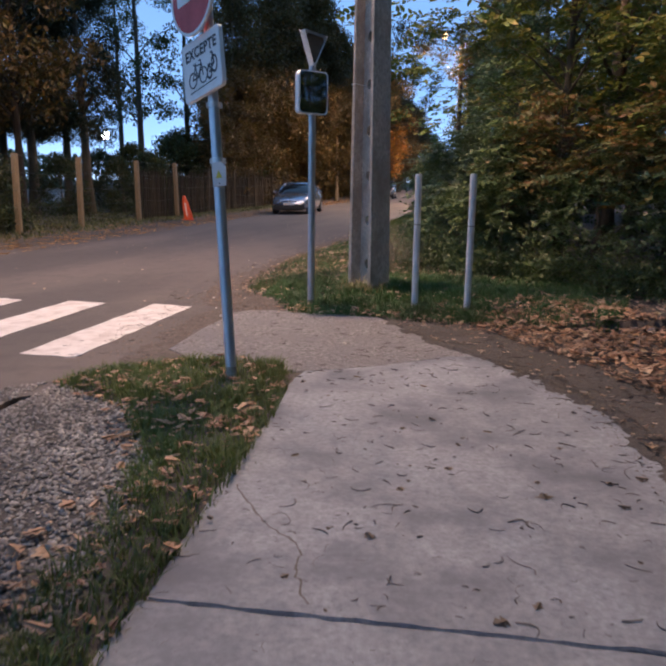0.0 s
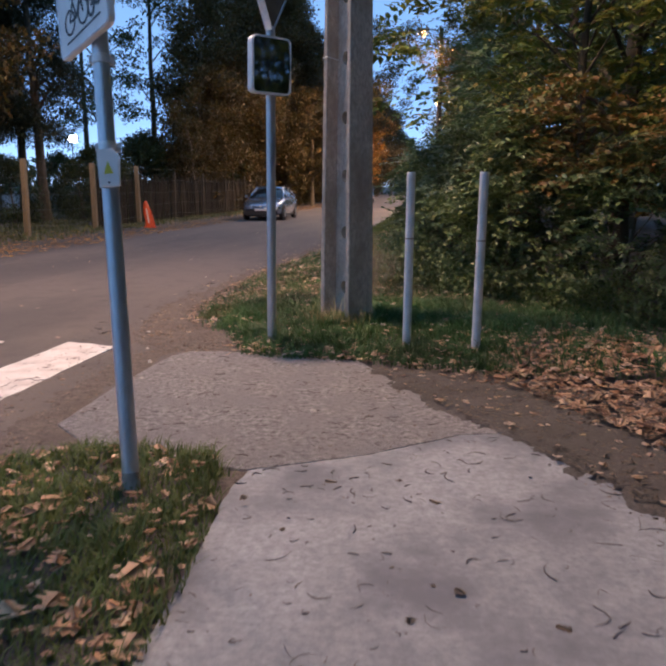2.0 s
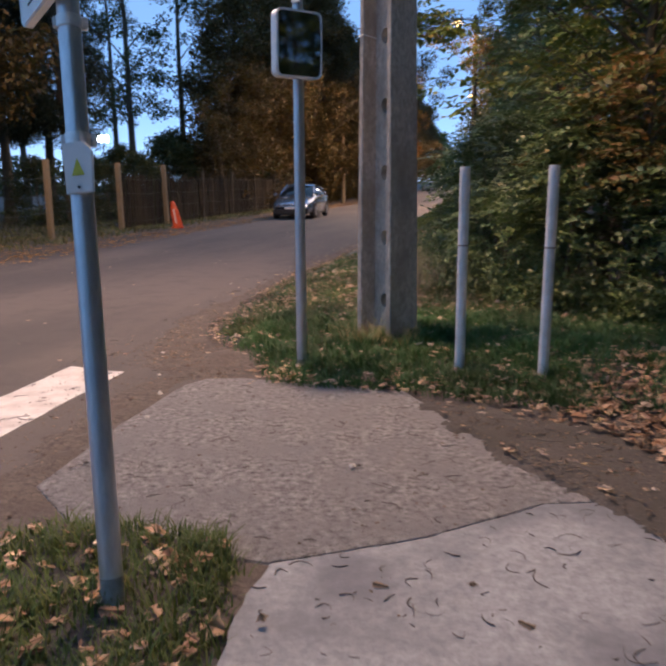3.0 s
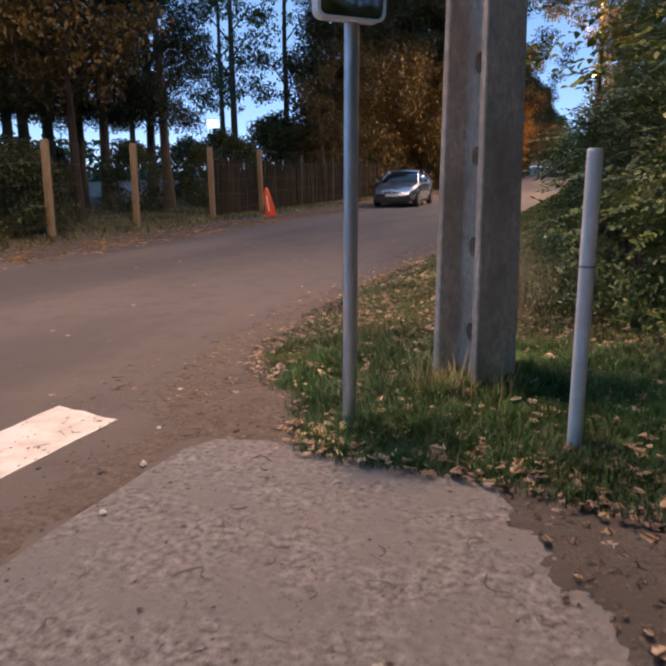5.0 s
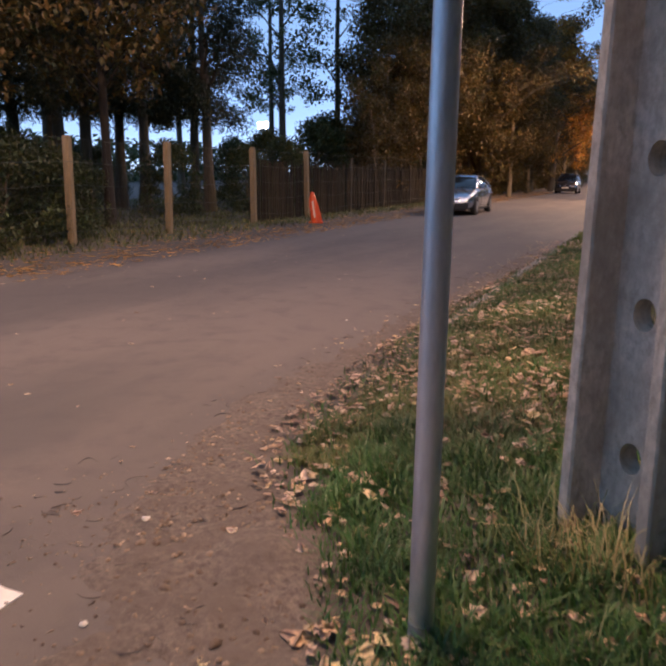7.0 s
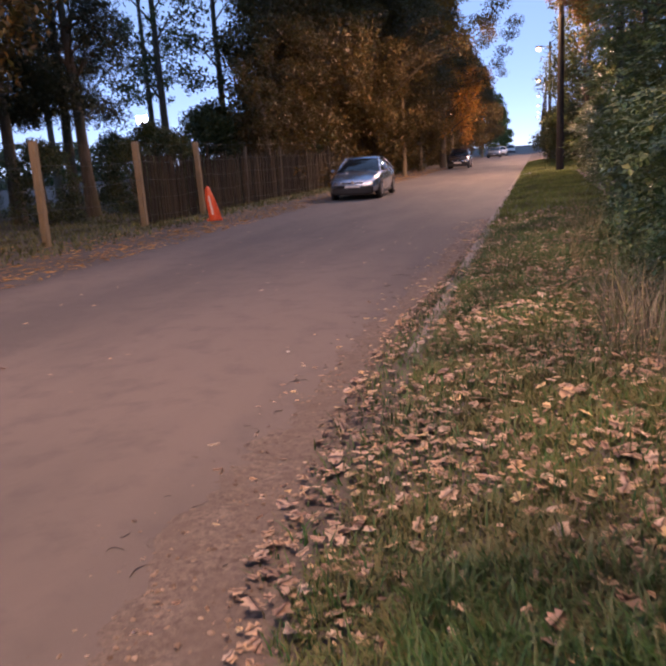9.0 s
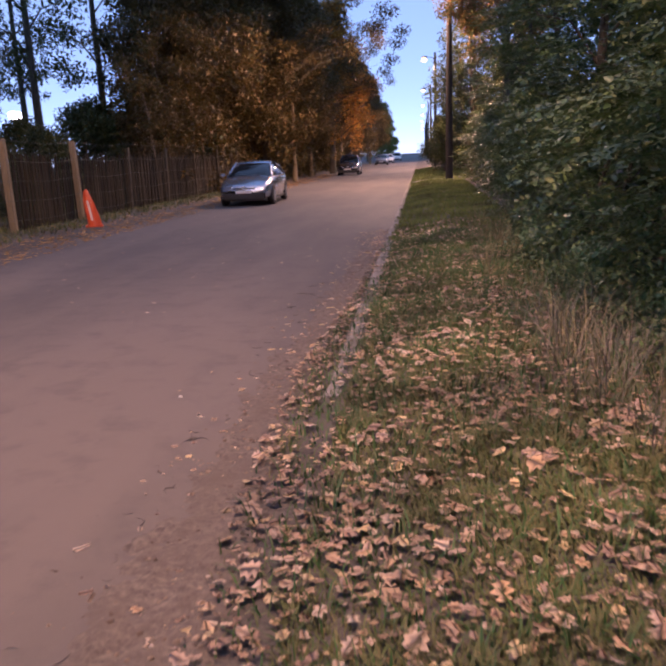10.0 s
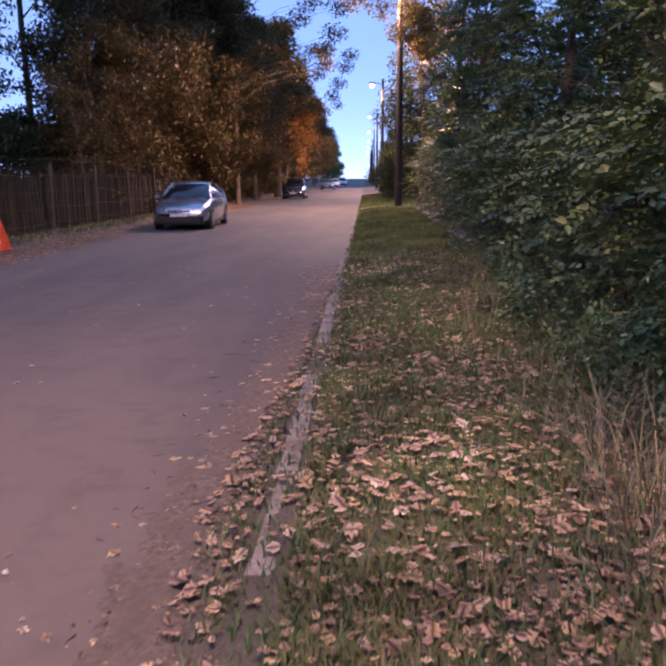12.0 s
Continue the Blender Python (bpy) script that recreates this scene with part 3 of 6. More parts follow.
def plant(proto, spots, seed):
    """The first spot takes the prototype itself, the others copies; spots: x, y, size."""
    rng = random.Random(seed)
    for i, (x, y, s) in enumerate(spots):
        z = float(ground_height(x, y)) - 0.03
        m = pose(x, y, z, 0, 0, rng.uniform(0, 360)) @ Matrix.Diagonal((s, s, s * rng.uniform(0.95, 1.08), 1))
        if i == 0:
            proto.matrix_basis = m
        else:
            o = proto.copy()
            scene.collection.objects.link(o)
            for ch in proto.children:
                c = ch.copy()
                scene.collection.objects.link(c)
                c.parent = o
            o.matrix_basis = m


# woods along the far side of the road
oak = tree_proto("oak_tree", "tall brown-leaved oak beside the road", 11, 14.0, 0.15, 2.5, 3.1, 105, 21000, (0.12, 0.27), M_OAK, M_BARK_PALE, taper_top=0.35, clump_r=(0.7, 1.3), group="roadside woods")
plant(oak, [(-14.0, 41.2, 0.85), (-13.4, 46.0, 1.15), (-14.6, 57, 1.25), (-13.0, 67, 0.9), (-14.0, 83, 1.2), (-12.6, 104, 1.0), (-19.5, 60, 1.2), (-19, 70, 1.2), (-18, 88, 1.2), (-10.6, 56, 0.9), (-10.8, 64.5, 0.85)], 1)
oak2 = tree_proto("oak_tree", "tall dark oak with brown and green leaves beside the road", 12, 13.0, 0.14, 2.0, 3.3, 105, 21000, (0.12, 0.27), M_OAK, M_BARK, taper_top=0.3, clump_r=(0.7, 1.3), group="roadside woods")
plant(oak2, [(-13.2, 50.8, 0.95), (-13.6, 62.6, 1.3), (-12.2, 76, 1.0), (-13.8, 92, 1.3), (-13, 118, 1.2), (-13, 135, 1.2), (-16.5, 64, 1.2), (-18, 110, 1.3), (-13, 155, 1.2), (-10.4, 93, 1.0), (-10.5, 125, 1.0)], 2)
maple = tree_proto("maple_tree", "maple with orange autumn leaves overhanging the road", 13, 10.5, 0.2, 2.0, 3.2, 80, 14000, (0.14, 0.28), M_ORANGE_TREE, M_BARK, clump_r=(0.6, 1.1), group="roadside woods")
plant(maple, [(-10.2, 73, 1.3), (-10.6, 84, 1.0)], 3)

spread = tree_proto("oak_tree", "broad oak whose boughs reach out over the road", 14, 13.5, 0.26, 3.0, 3.2, 80, 26000, (0.12, 0.24), M_OAK, M_BARK, taper_top=0.2, clump_r=(0.6, 1.1), group="roadside woods",
                    extra=((3.4, -1.5, 8.2, 0.8), (4.4, 0.5, 9.0, 0.8), (5.2, -0.5, 9.8, 0.8), (4.0, 1.5, 7.6, 0.7), (3.0, 0.5, 6.8, 0.8), (5.8, 0.8, 10.8, 0.8), (6.4, 0.0, 8.2, 0.8), (7.0, 0.6, 9.2, 0.9), (6.7, -0.8, 7.4, 0.6), (7.4, -0.2, 10.4, 0.9), (5.6, -0.6, 6.8, 0.7), (7.9, 0.3, 11.4, 0.9), (5.0, 0.2, 7.4, 0.8), (6.0, 0.8, 11.8, 1.0), (4.6, -1.2, 11.4, 0.9), (3.2, 2.5, 9.2, 0.9)))
spread.matrix_basis = pose(-11.6, 52.5, 0.0)
copy_thing(spread, pose(-11.4, 69.0, 0.0, 0, 0, 12) @ Matrix.Diagonal((0.95, 0.95, 0.95, 1)))
sapling = tree_proto("sapling", "thin pale-stemmed sapling in the roadside wood", 15, 5.5, 0.055, 2.2, 0.8, 22, 1400, (0.10, 0.2), M_OAK, M_BARK_PALE, lean=0.06, taper_top=0.2, clump_r=(0.3, 0.6), group="saplings in the wood")
plant(sapling, [(-12.6 - 1.6 * ((i * 0.618) % 1.0), 36.5 + i * 1.35, 0.85 + 0.4 * ((i * 0.37) % 1.0)) for i in range(26)], 16)
under = tree_proto("undergrowth_bush", "dark undergrowth deep in the roadside wood", 16, 3.2, 0.05, 0.1, 2.2, 60, 5000, (0.14, 0.26), M_POPLAR, M_BARK, taper_top=0.15, clump_r=(0.5, 0.8), category="bush", group="undergrowth in the wood")
plant(under, [(-15.0 - 1.9 * (i % 2) - 0.6 * ((i * 0.618) % 1.0), 40.0 + i * 2.5 + 0.012 * i * i, 0.95 + 0.5 * ((i * 0.37) % 1.0)) for i in range(34)], 17)

shrub = tree_proto("woodland_shrub", "dark brown-leaved shrub at the wood's edge", 18, 5.2, 0.06, 0.25, 1.9, 70, 6500, (0.12, 0.26), M_OAK, M_BARK, taper_top=0.2, clump_r=(0.5, 0.9), category="bush", group="shrubs at the wood's edge")
plant(shrub, [(-13.3 - 0.7 * ((i * 0.618) % 1.0) + (1.1 if i > 4 else 0.0), 38.5 + i * 2.6, 0.8 + 0.5 * ((i * 0.37) % 1.0)) for i in range(28)], 19)
brown = tree_proto("oak_tree", "brown-leaved oak behind the wire fence", 19, 12.0, 0.14, 3.6, 3.0, 80, 12000, (0.12, 0.26), M_OAK, M_DARK_WOOD, taper_top=0.3, droop=0.3, clump_r=(0.6, 1.1), group="trees behind the fence")
plant(brown, [(-14.6, 22.0, 1.0), (-14.2, 16.6, 0.95)], 20)

# dark pines and slender poplars behind the fence
pine = tree_proto("pine_tree", "dark pine with drooping boughs and a bare lower trunk", 21, 12.5, 0.22, 3.9, 2.8, 95, 20000, (0.11, 0.27), M_PINE, M_BARK, taper_top=0.55, droop=0.55, clump_r=(0.45, 0.95), wide=0.2, group="pines behind the fence")
plant(pine, [(-18.6, 24.6, 1.0), (-16.8, 19.6, 1.05), (-20.5, 22.0, 1.1), (-17.8, 27.6, 0.95), (-20.2, 29.2, 1.0), (-19.4, 33.0, 1.0), (-22.5, 26.5, 1.15), (-16.4, 29.5, 0.95), (-19.3, 26.4, 1.05), (-24.5, 30, 1.2), (-18.5, 16.5, 1.0), (-22, 18, 1.1)], 4)
poplar = tree_proto("poplar_tree", "slender dark poplar with sparse leaves against the sky", 22, 16.0, 0.2, 4.0, 2.4, 60, 5200, (0.12, 0.26), M_POPLAR, M_BARK, taper_top=0.3, clump_r=(0.4, 0.9), group="poplars behind the fence")
plant(poplar, [(-18.2, 38.6, 1.0), (-17.4, 43.5, 1.0), (-26, 52, 1.1), (-30, 47, 1.1)], 5)
thicket = tree_proto("thicket_bush", "dark leafy thicket behind the wire fence", 23, 3.6, 0.06, 0.2, 1.9, 60, 7000, (0.10, 0.2), M_POPLAR, M_BARK, taper_top=0.2, clump_r=(0.4, 0.7), category="bush", group="thicket behind the fence")
plant(thicket, [(-16.5, 34.5, 0.8), (-15.6, 37.2, 1.0), (-17.2, 41.2, 1.1), (-15.2, 33.0, 0.7), (-19.5, 36.0, 0.75), (-21, 42, 0.5), (-14.8, 29.6, 0.62), (-15.8, 26.4, 0.62), (-20.5, 26, 0.5), (-18.5, 22.5, 0.72), (-22.5, 23.5, 0.75), (-24, 28, 0.7), (-26, 33, 0.65), (-21, 19, 0.85), (-23, 31, 0.65), (-28, 38, 0.5)], 6)
ivy = tree_proto("ivy_bush", "sprawling dark ivy mound against the fence", 24, 2.0, 0.05, 0.1, 1.9, 60, 7000, (0.07, 0.13), M_POPLAR, M_BARK, taper_top=0.15, clump_r=(0.35, 0.6), category="bush", group="ivy by the fence")
plant(ivy, [(-13.4, 17.4, 1.05), (-13.0, 15.2, 1.0), (-14.3, 19.4, 0.95), (-12.9, 13.4, 0.9), (-15.2, 17.0, 1.1), (-15.6, 21.6, 0.8)], 7)

# hedge and trees on the near verge
hedge = tree_proto("hedge_bush", "dense green hedge bush with glossy leaves", 31, 2.3, 0.04, 0.05, 1.15, 90, 10500, (0.045, 0.085), M_HEDGE, M_BARK, taper_top=0.15, clump_r=(0.16, 0.42), wide=0.6, twigs_of=11, category="bush", group="hedge along the verge")
plant(hedge, [(0.35, 11.0, 0.72), (1.5, 10.2, 0.78), (2.7, 9.3, 0.85), (-0.25, 12.6, 0.75), (0.9, 12.0, 0.95), (-0.3, 14.2, 0.85), (-0.45, 15.9, 1.0), (-0.4, 17.8, 1.0), (-0.15, 20.0, 1.1), (0.05, 22.4, 1.1), (0.1, 25.0, 1.1), (0.1, 28.0, 1.1), (0.2, 31.2, 1.1), (0.3, 34.5, 1.1), (0.4, 38.2, 1.2), (0.6, 42, 1.2), (3.9, 8.2, 0.9), (4.4, 6.6, 0.95), (4.5, 4.8, 1.0), (4.4, 2.6, 1.0), (4.4, 0.4, 1.0)], 8)
beech = tree_proto("beech_tree", "beech with green and yellowing leaves over the hedge", 32, 9.0, 0.17, 1.3, 2.3, 100, 17000, (0.07, 0.13), M_BEECH, M_BARK, taper_top=0.2, clump_r=(0.25, 0.8), wide=0.6, twigs_of=11, group="trees over the hedge")
plant(beech, [(3.3, 11.8, 1.0), (2.4, 14.8, 1.0), (5.0, 9.4, 1.05), (6.0, 5.6, 1.1), (5.4, 13.2, 1.15), (6.2, 1.5, 1.1), (6.5, 17, 1.2), (4.9, 3.0, 1.15), (4.8, -1.5, 1.2), (4.5, -6, 1.25), (3.6, -11, 1.3), (7.5, 7.5, 1.3), (-5, -19, 1.3), (0, -17, 1.3)], 9)
holly = tree_proto("hedgerow_tree", "tall dark green hedgerow tree beside the verge", 33, 8.5, 0.16, 0.9, 2.35, 120, 17500, (0.07, 0.135), M_HEDGE, M_BARK, taper_top=0.2, clump_r=(0.2, 0.6), wide=0.6, twigs_of=12, group="trees over the hedge")
plant(holly, [(2.0, 18.5, 1.0), (1.8, 23.0, 1.0), (1.6, 28.0, 1.0), (1.4, 33.0, 1.0), (1.4, 38.0, 1.0), (5.5, 21, 1.2), (5.2, 27, 1.2), (5.0, 34, 1.2), (3.0, 48.5, 1.0), (8.5, 10, 1.2), (9, 15, 1.3)], 10)
russet = tree_proto("russet_bush", "beech sapling with russet-brown autumn leaves", 34, 3.2, 0.05, 1.3, 1.1, 45, 3600, (0.07, 0.13), M_RUSSET, M_BARK, taper_top=0.2, clump_r=(0.3, 0.5), wide=0.6, twigs_of=9, category="bush", group="saplings by the hedge")
plant(russet, [(1.3, 11.2, 0.8), (2.4, 10.3, 0.85), (3.4, 9.1, 0.8)], 11)
bough = tree_proto("overhanging_tree", "tree with orange-brown boughs reaching over the road", 35, 11.5, 0.2, 5.6, 3.0, 60, 17000, (0.10, 0.2), M_RUSSET, M_BARK, taper_top=0.2, clump_r=(0.5, 0.9), group="trees over the hedge",
                   extra=((-3.2, -0.5, 8.0, 0.7), (-4.2, 0.3, 8.6, 0.8), (-2.4, 0.6, 7.4, 0.7), (-5.0, 0.5, 9.2, 0.8), (-1.6, -0.6, 7.2, 0.8), (-2.2, -1.2, 8.6, 0.9), (-3.6, 1.0, 9.4, 0.9)))
bough.matrix_basis = pose(1.0, 42.5, 0.1)
limb = tree_proto("yellowing_tree", "slim tree with yellow-green leaves leaning over the stubs", 36, 6.4, 0.09, 3.4, 1.3, 40, 7200, (0.07, 0.13), M_BEECH, M_BARK, taper_top=0.1, clump_r=(0.35, 0.6), wide=0.6, twigs_of=9, group="trees over the hedge",
                  extra=((-1.3, 0.3, 3.75, 0.55), (-1.9, 0.3, 4.05, 0.6), (-2.3, 0.2, 4.6, 0.6), (-1.0, -0.8, 3.7, 0.55), (-1.6, -0.4, 4.5, 0.6), (-2.6, 0.3, 3.4, 0.5), (-3.0, 0.2, 4.1, 0.55), (-2.2, 0.0, 3.2, 0.45), (-1.7, 0.5, 2.95, 0.4), (-3.2, -0.2, 4.8, 0.5), (-0.9, 0.2, 2.9, 0.4), (-2.45, 0.0, 2.5, 0.35), (-2.15, 0.1, 2.35, 0.3), (-1.8, 0.0, 2.6, 0.4)))
limb.matrix_basis = pose(1.35, 12.6, 0.1)
dome = tree_proto("clipped_bush", "large rounded green bush at the verge", 37, 3.9, 0.08, 0.2, 1.9, 80, 9000, (0.10, 0.18), M_POPLAR, M_BARK, taper_top=0.3, clump_r=(0.4, 0.7), category="bush", group="far bushes")
plant(dome, [(-1.0, 61.5, 1.0), (0.8, 64, 1.1), (0.5, 72, 1.1), (0.4, 86, 1.2), (0.6, 101, 1.2)], 12)
far_tree = tree_proto("far_tree", "distant hazy green tree at the end of the road", 38, 13.0, 0.22, 1.0, 3.2, 60, 5000, (0.3, 0.6), M_BEECH, M_BARK, taper_top=0.3, clump_r=(0.8, 1.4), group="distant trees")
plant(far_tree, [(-12.5, 178, 1.0), (-12.5, 205, 1.0), (-13, 240, 1.0), (6.0, 78, 0.8), (6.5, 96, 0.9), (5.5, 120, 0.9), (5, 150, 0.9), (3.2, 190, 0.9), (3.5, 240, 0.9), (-14, 290, 1.0), (4, 300, 1.0)], 13)

# Added out of view to keep skylight off the footpath and the poles.
lofty = tree_proto("beech_tree", "unseen lofty beech, added so its boughs shade the footpath", 39, 15.0, 0.3, 4.6, 5.2, 90, 10000, (0.16, 0.3), M_BEECH, M_BARK, taper_top=0.3, clump_r=(0.8, 1.5), wide=0.6, twigs_of=10, group="tall trees over the footpath")
plant(lofty, [(6.6, 4.0, 1.0), (6.4, -3.5, 1.05), (5.6, -10.5, 1.1), (4.5, 0.8, 0.95), (4.2, -5.8, 1.0)], 22)
verge_tree = tree_proto("verge_tree", "dim olive-leaved tree behind the lamp pole", 40, 9.0, 0.16, 1.2, 2.3, 70, 9000, (0.12, 0.22), M_POPLAR, M_BARK, taper_top=0.15, clump_r=(0.5, 0.9), group="trees over the hedge")
plant(verge_tree, [(0.25, 51.0, 1.0), (0.9, 57.0, 1.1), (2.2, 45.5, 0.9)], 23)

# the dark wood behind the hedge
wrng = np.random.default_rng(41)
spots = np.column_stack([wrng.uniform(9, 20, 26000), wrng.uniform(-12, 75, 26000), wrng.uniform(0.2, 11, 26000)])
wood = new("far_woods", leaves("far_woods", spots, (0.35, 0.7), M_HEDGE, wrng, 0.6))
tagged(wood, "dark wood behind the hedge", "woods", kind="stuff")

# woods that close the place behind the walker and far to the side
for label, x1, x2, y1, y2, hh, count in (("dark wood behind the footpath", -30, 30, -40, -24, 13, 9000), ("distant tree line beyond the field", -75, -60, -10, 120, 5.5, 7000)):
    spots = np.column_stack([wrng.uniform(x1, x2, count), wrng.uniform(y1, y2, count), hh * wrng.uniform(0.02, 1, count) ** 1.3])
    tagged(new("far_woods", leaves("far_woods", spots, (0.6, 1.3), M_POPLAR, wrng, 0.6)), label, "woods", kind="stuff")


# ---- poles and signs at the crossing ----
def steel_pole(root, base, top, r=0.041):
    """A round pole from base to top, with a domed cap and a soil-stained foot."""
    b, t = Vector(base), Vector(top)
    d = t - b
    m = Matrix.Translation(b) @ d.to_track_quat("Z", "Y").to_matrix().to_4x4()
    part("pole", rod(r, r, d.length + 0.15, (0, 0, d.length / 2 - 0.075), sides=28, bevel=0.006), M_POLE, root, m=m, smooth=True)
    part("soil_stain", rod(r * 1.02, r * 1.006, 0.13, (0, 0, 0.05), sides=28), M_FOOT, root, "soil-stained foot of the pole", m=m, smooth=True)
    return m


def clamp(root, m, z, r=0.044, h=0.034):
    c = merge(rod(r, r, h, (0, 0, z), sides=28, bevel=0.003), box(0.02, 0.02, h, (-r - 0.008, 0, z), 0.003), box(0.012, 0.024, h * 0.8, (r + 0.004, 0, z), 0.003), rod(0.005, 0.005, 0.04, (-r - 0.008, 0, z), "y", 8))
    return part("clamp", c, M_BAND, root, "bright steel clamp", m=m)


sign_pole = tagged(new("sign_pole"), "leaning galvanised steel pole with clamps, in the grass wedge", "pole")
mp = steel_pole(sign_pole, (-1.768, 5.135, 0.0), (-2.13, 5.765, 3.05))
for z in (1.69, 2.12):
    clamp(sign_pole, mp, z, 0.047, 0.046)

# white marker plate with a yellow triangle, fixed to the pole
marker = tagged(new("marker_plate"), "small white plate with yellow warning triangle on the pole", "plate")
mm = pose(-1.925, 5.395, 1.549, -10, -5.5, 8)
bmk = outline_prism([(-0.052, -0.092), (0.048, -0.092), (0.056, 0.05), (0.026, 0.09), (-0.052, 0.09)], -0.012, 0.0, 0.003)
bmesh.ops.transform(bmk, matrix=Matrix.Rotation(radians(90), 4, "X"), verts=bmk.verts)
part("plate", bmk, M_SIGN_WHITE, marker, m=mm)
tri = outline_prism([(-0.024, -0.03), (0.022, -0.03), (-0.001, 0.03)], 0.001, 0.003)
bmesh.ops.transform(tri, matrix=Matrix.Rotation(radians(90), 4, "X"), verts=tri.verts)
part("triangle", tri, M_YELLOW, marker, "yellow warning triangle", m=mm)
part("rivet", rod(0.005, 0.005, 0.006, (-0.002, -0.003, -0.072), "y", 10), M_BLACK, marker, m=mm)


def rounded(w, h, r, n0=5):
    pts = []
    for cx, cy, a0 in ((w / 2 - r, h / 2 - r, 0), (-w / 2 + r, h / 2 - r, 90), (-w / 2 + r, -h / 2 + r, 180), (w / 2 - r, -h / 2 + r, 270)):
        pts += [(cx + r * math.cos(radians(a0 + a)), cy + r * math.sin(radians(a0 + a))) for a in np.linspace(0, 90, n0)]
    return pts


def upright(bm):
    bmesh.ops.transform(bm, matrix=Matrix.Rotation(radians(90), 4, "X"), verts=bm.verts)
    return bm


def frame_ring(w, h, r, band, z0, z1):
    """A flat rounded frame of the given band width."""
    bm = bmesh.new()
    o, i = rounded(w, h, r), rounded(w - 2 * band, h - 2 * band, max(0.003, r - band))
    rings = [[bm.verts.new((x, y, z)) for x, y in q] for q, z in ((o, z0), (o, z1), (i, z1), (i, z0))]
    n0 = len(o)
    for a, b in ((0, 1), (1, 2), (2, 3), (3, 0)):
        for k0 in range(n0):
            bm.faces.new((rings[a][k0], rings[a][(k0 + 1) % n0], rings[b][(k0 + 1) % n0], rings[b][k0]))
    bmesh.ops.recalc_face_normals(bm, faces=bm.faces)
    return bm


def ring(r, w, cx, cy, z0, z1, n0=24, squash=1.0):
    bm = bmesh.new()
    q = [[bm.verts.new((cx + rr * math.cos(a), cy + rr * squash * math.sin(a), z)) for a in np.linspace(0, 2 * math.pi, n0, endpoint=False)] for rr, z in ((r, z0), (r, z1), (r - w, z1), (r - w, z0))]
    for a, b in ((0, 1), (1, 2), (2, 3), (3, 0)):
        for k0 in range(n0):
            bm.faces.new((q[a][k0], q[a][(k0 + 1) % n0], q[b][(k0 + 1) % n0], q[b][k0]))
    bmesh.ops.recalc_face_normals(bm, faces=bm.faces)
    return bm


def bar(x1, y1, x2, y2, w, z0, z1):
    dx, dy = x2 - x1, y2 - y1
    ln = math.hypot(dx, dy)
    nx, ny = -dy / ln * w / 2, dx / ln * w / 2
    return outline_prism([(x1 - nx, y1 - ny), (x2 - nx, y2 - ny), (x2 + nx, y2 + ny), (x1 + nx, y1 + ny)], z0, z1)


# the plate below the no-entry disc: "EXCEPTE" over a bicycle and a moped
plate = tagged(new("supplementary_sign"), "white plate reading EXCEPTE with bicycle and moped symbols", "sign")
ms = pose(-2.10, 5.555, 2.353, -3, -11.5, -39.0)
W, H = 0.572, 0.447
part("sheet", upright(outline_prism(rounded(W, H, 0.035), -0.030, 0.0, 0.002)), M_SIGN_WHITE, plate, m=ms)
part("border", upright(frame_ring(W - 0.012, H - 0.012, 0.03, 0.006, 0.0, 0.0035)), M_BAND, plate, m=ms)
part("back_channel", upright(merge(box(W * 0.9, 0.03, 0.02, (0, 0.11, -0.04)), box(W * 0.9, 0.03, 0.02, (0, -0.11, -0.04)))), M_BAND, plate, m=ms)
txt = bpy.data.curves.new("lettering", "FONT")
txt.body, txt.size, txt.align_x, txt.align_y, txt.extrude, txt.space_character = "EXCEPTE", 0.112, "CENTER", "CENTER", 0.001, 1.12
txt.offset = 0.0035
txt.materials.append(M_BLACK)
lt = part_mesh("lettering", txt, plate, ms @ pose(0.005, -0.003, 0.115, 90, 0, 0) @ Matrix.Diagonal((0.95, 1.0, 1, 1)))
sym = [ring(0.062, 0.011, -0.14, -0.075, 0, 0.003), ring(0.062, 0.011, 0.02, -0.075, 0, 0.003)]
for q in ((-0.14, -0.075, -0.09, 0.02), (-0.09, 0.02, 0.0, 0.015), (0.0, 0.015, -0.06, -0.075), (-0.06, -0.075, -0.14, -0.075), (0.02, -0.075, -0.008, 0.045), (-0.008, 0.045, -0.035, 0.05), (-0.06, -0.075, -0.1, 0.035), (-0.12, 0.035, -0.08, 0.035)):
    sym.append(bar(*q, 0.011, 0, 0.003))
part("bicycle_symbol", upright(merge(*sym)), M_BLACK, plate, "worn black bicycle symbol", m=ms)
sym = [ring(0.04, 0.014, 0.11, -0.085, 0, 0.003, squash=1.3), ring(0.045, 0.012, 0.185, -0.04, 0, 0.003, squash=1.5)]
for q in ((0.11, -0.085, 0.19, -0.02), (0.185, -0.04, 0.165, 0.05), (0.165, 0.05, 0.14, 0.055), (0.09, -0.03, 0.13, -0.025)):
    sym.append(bar(*q, 0.016, 0, 0.003))
part("moped_symbol", upright(merge(*sym)), M_BLACK, plate, "worn black moped symbol", m=ms)
part("underline", upright(bar(-0.19, -0.165, 0.2, -0.150, 0.007, 0, 0.003)), M_BLACK, plate, m=ms)

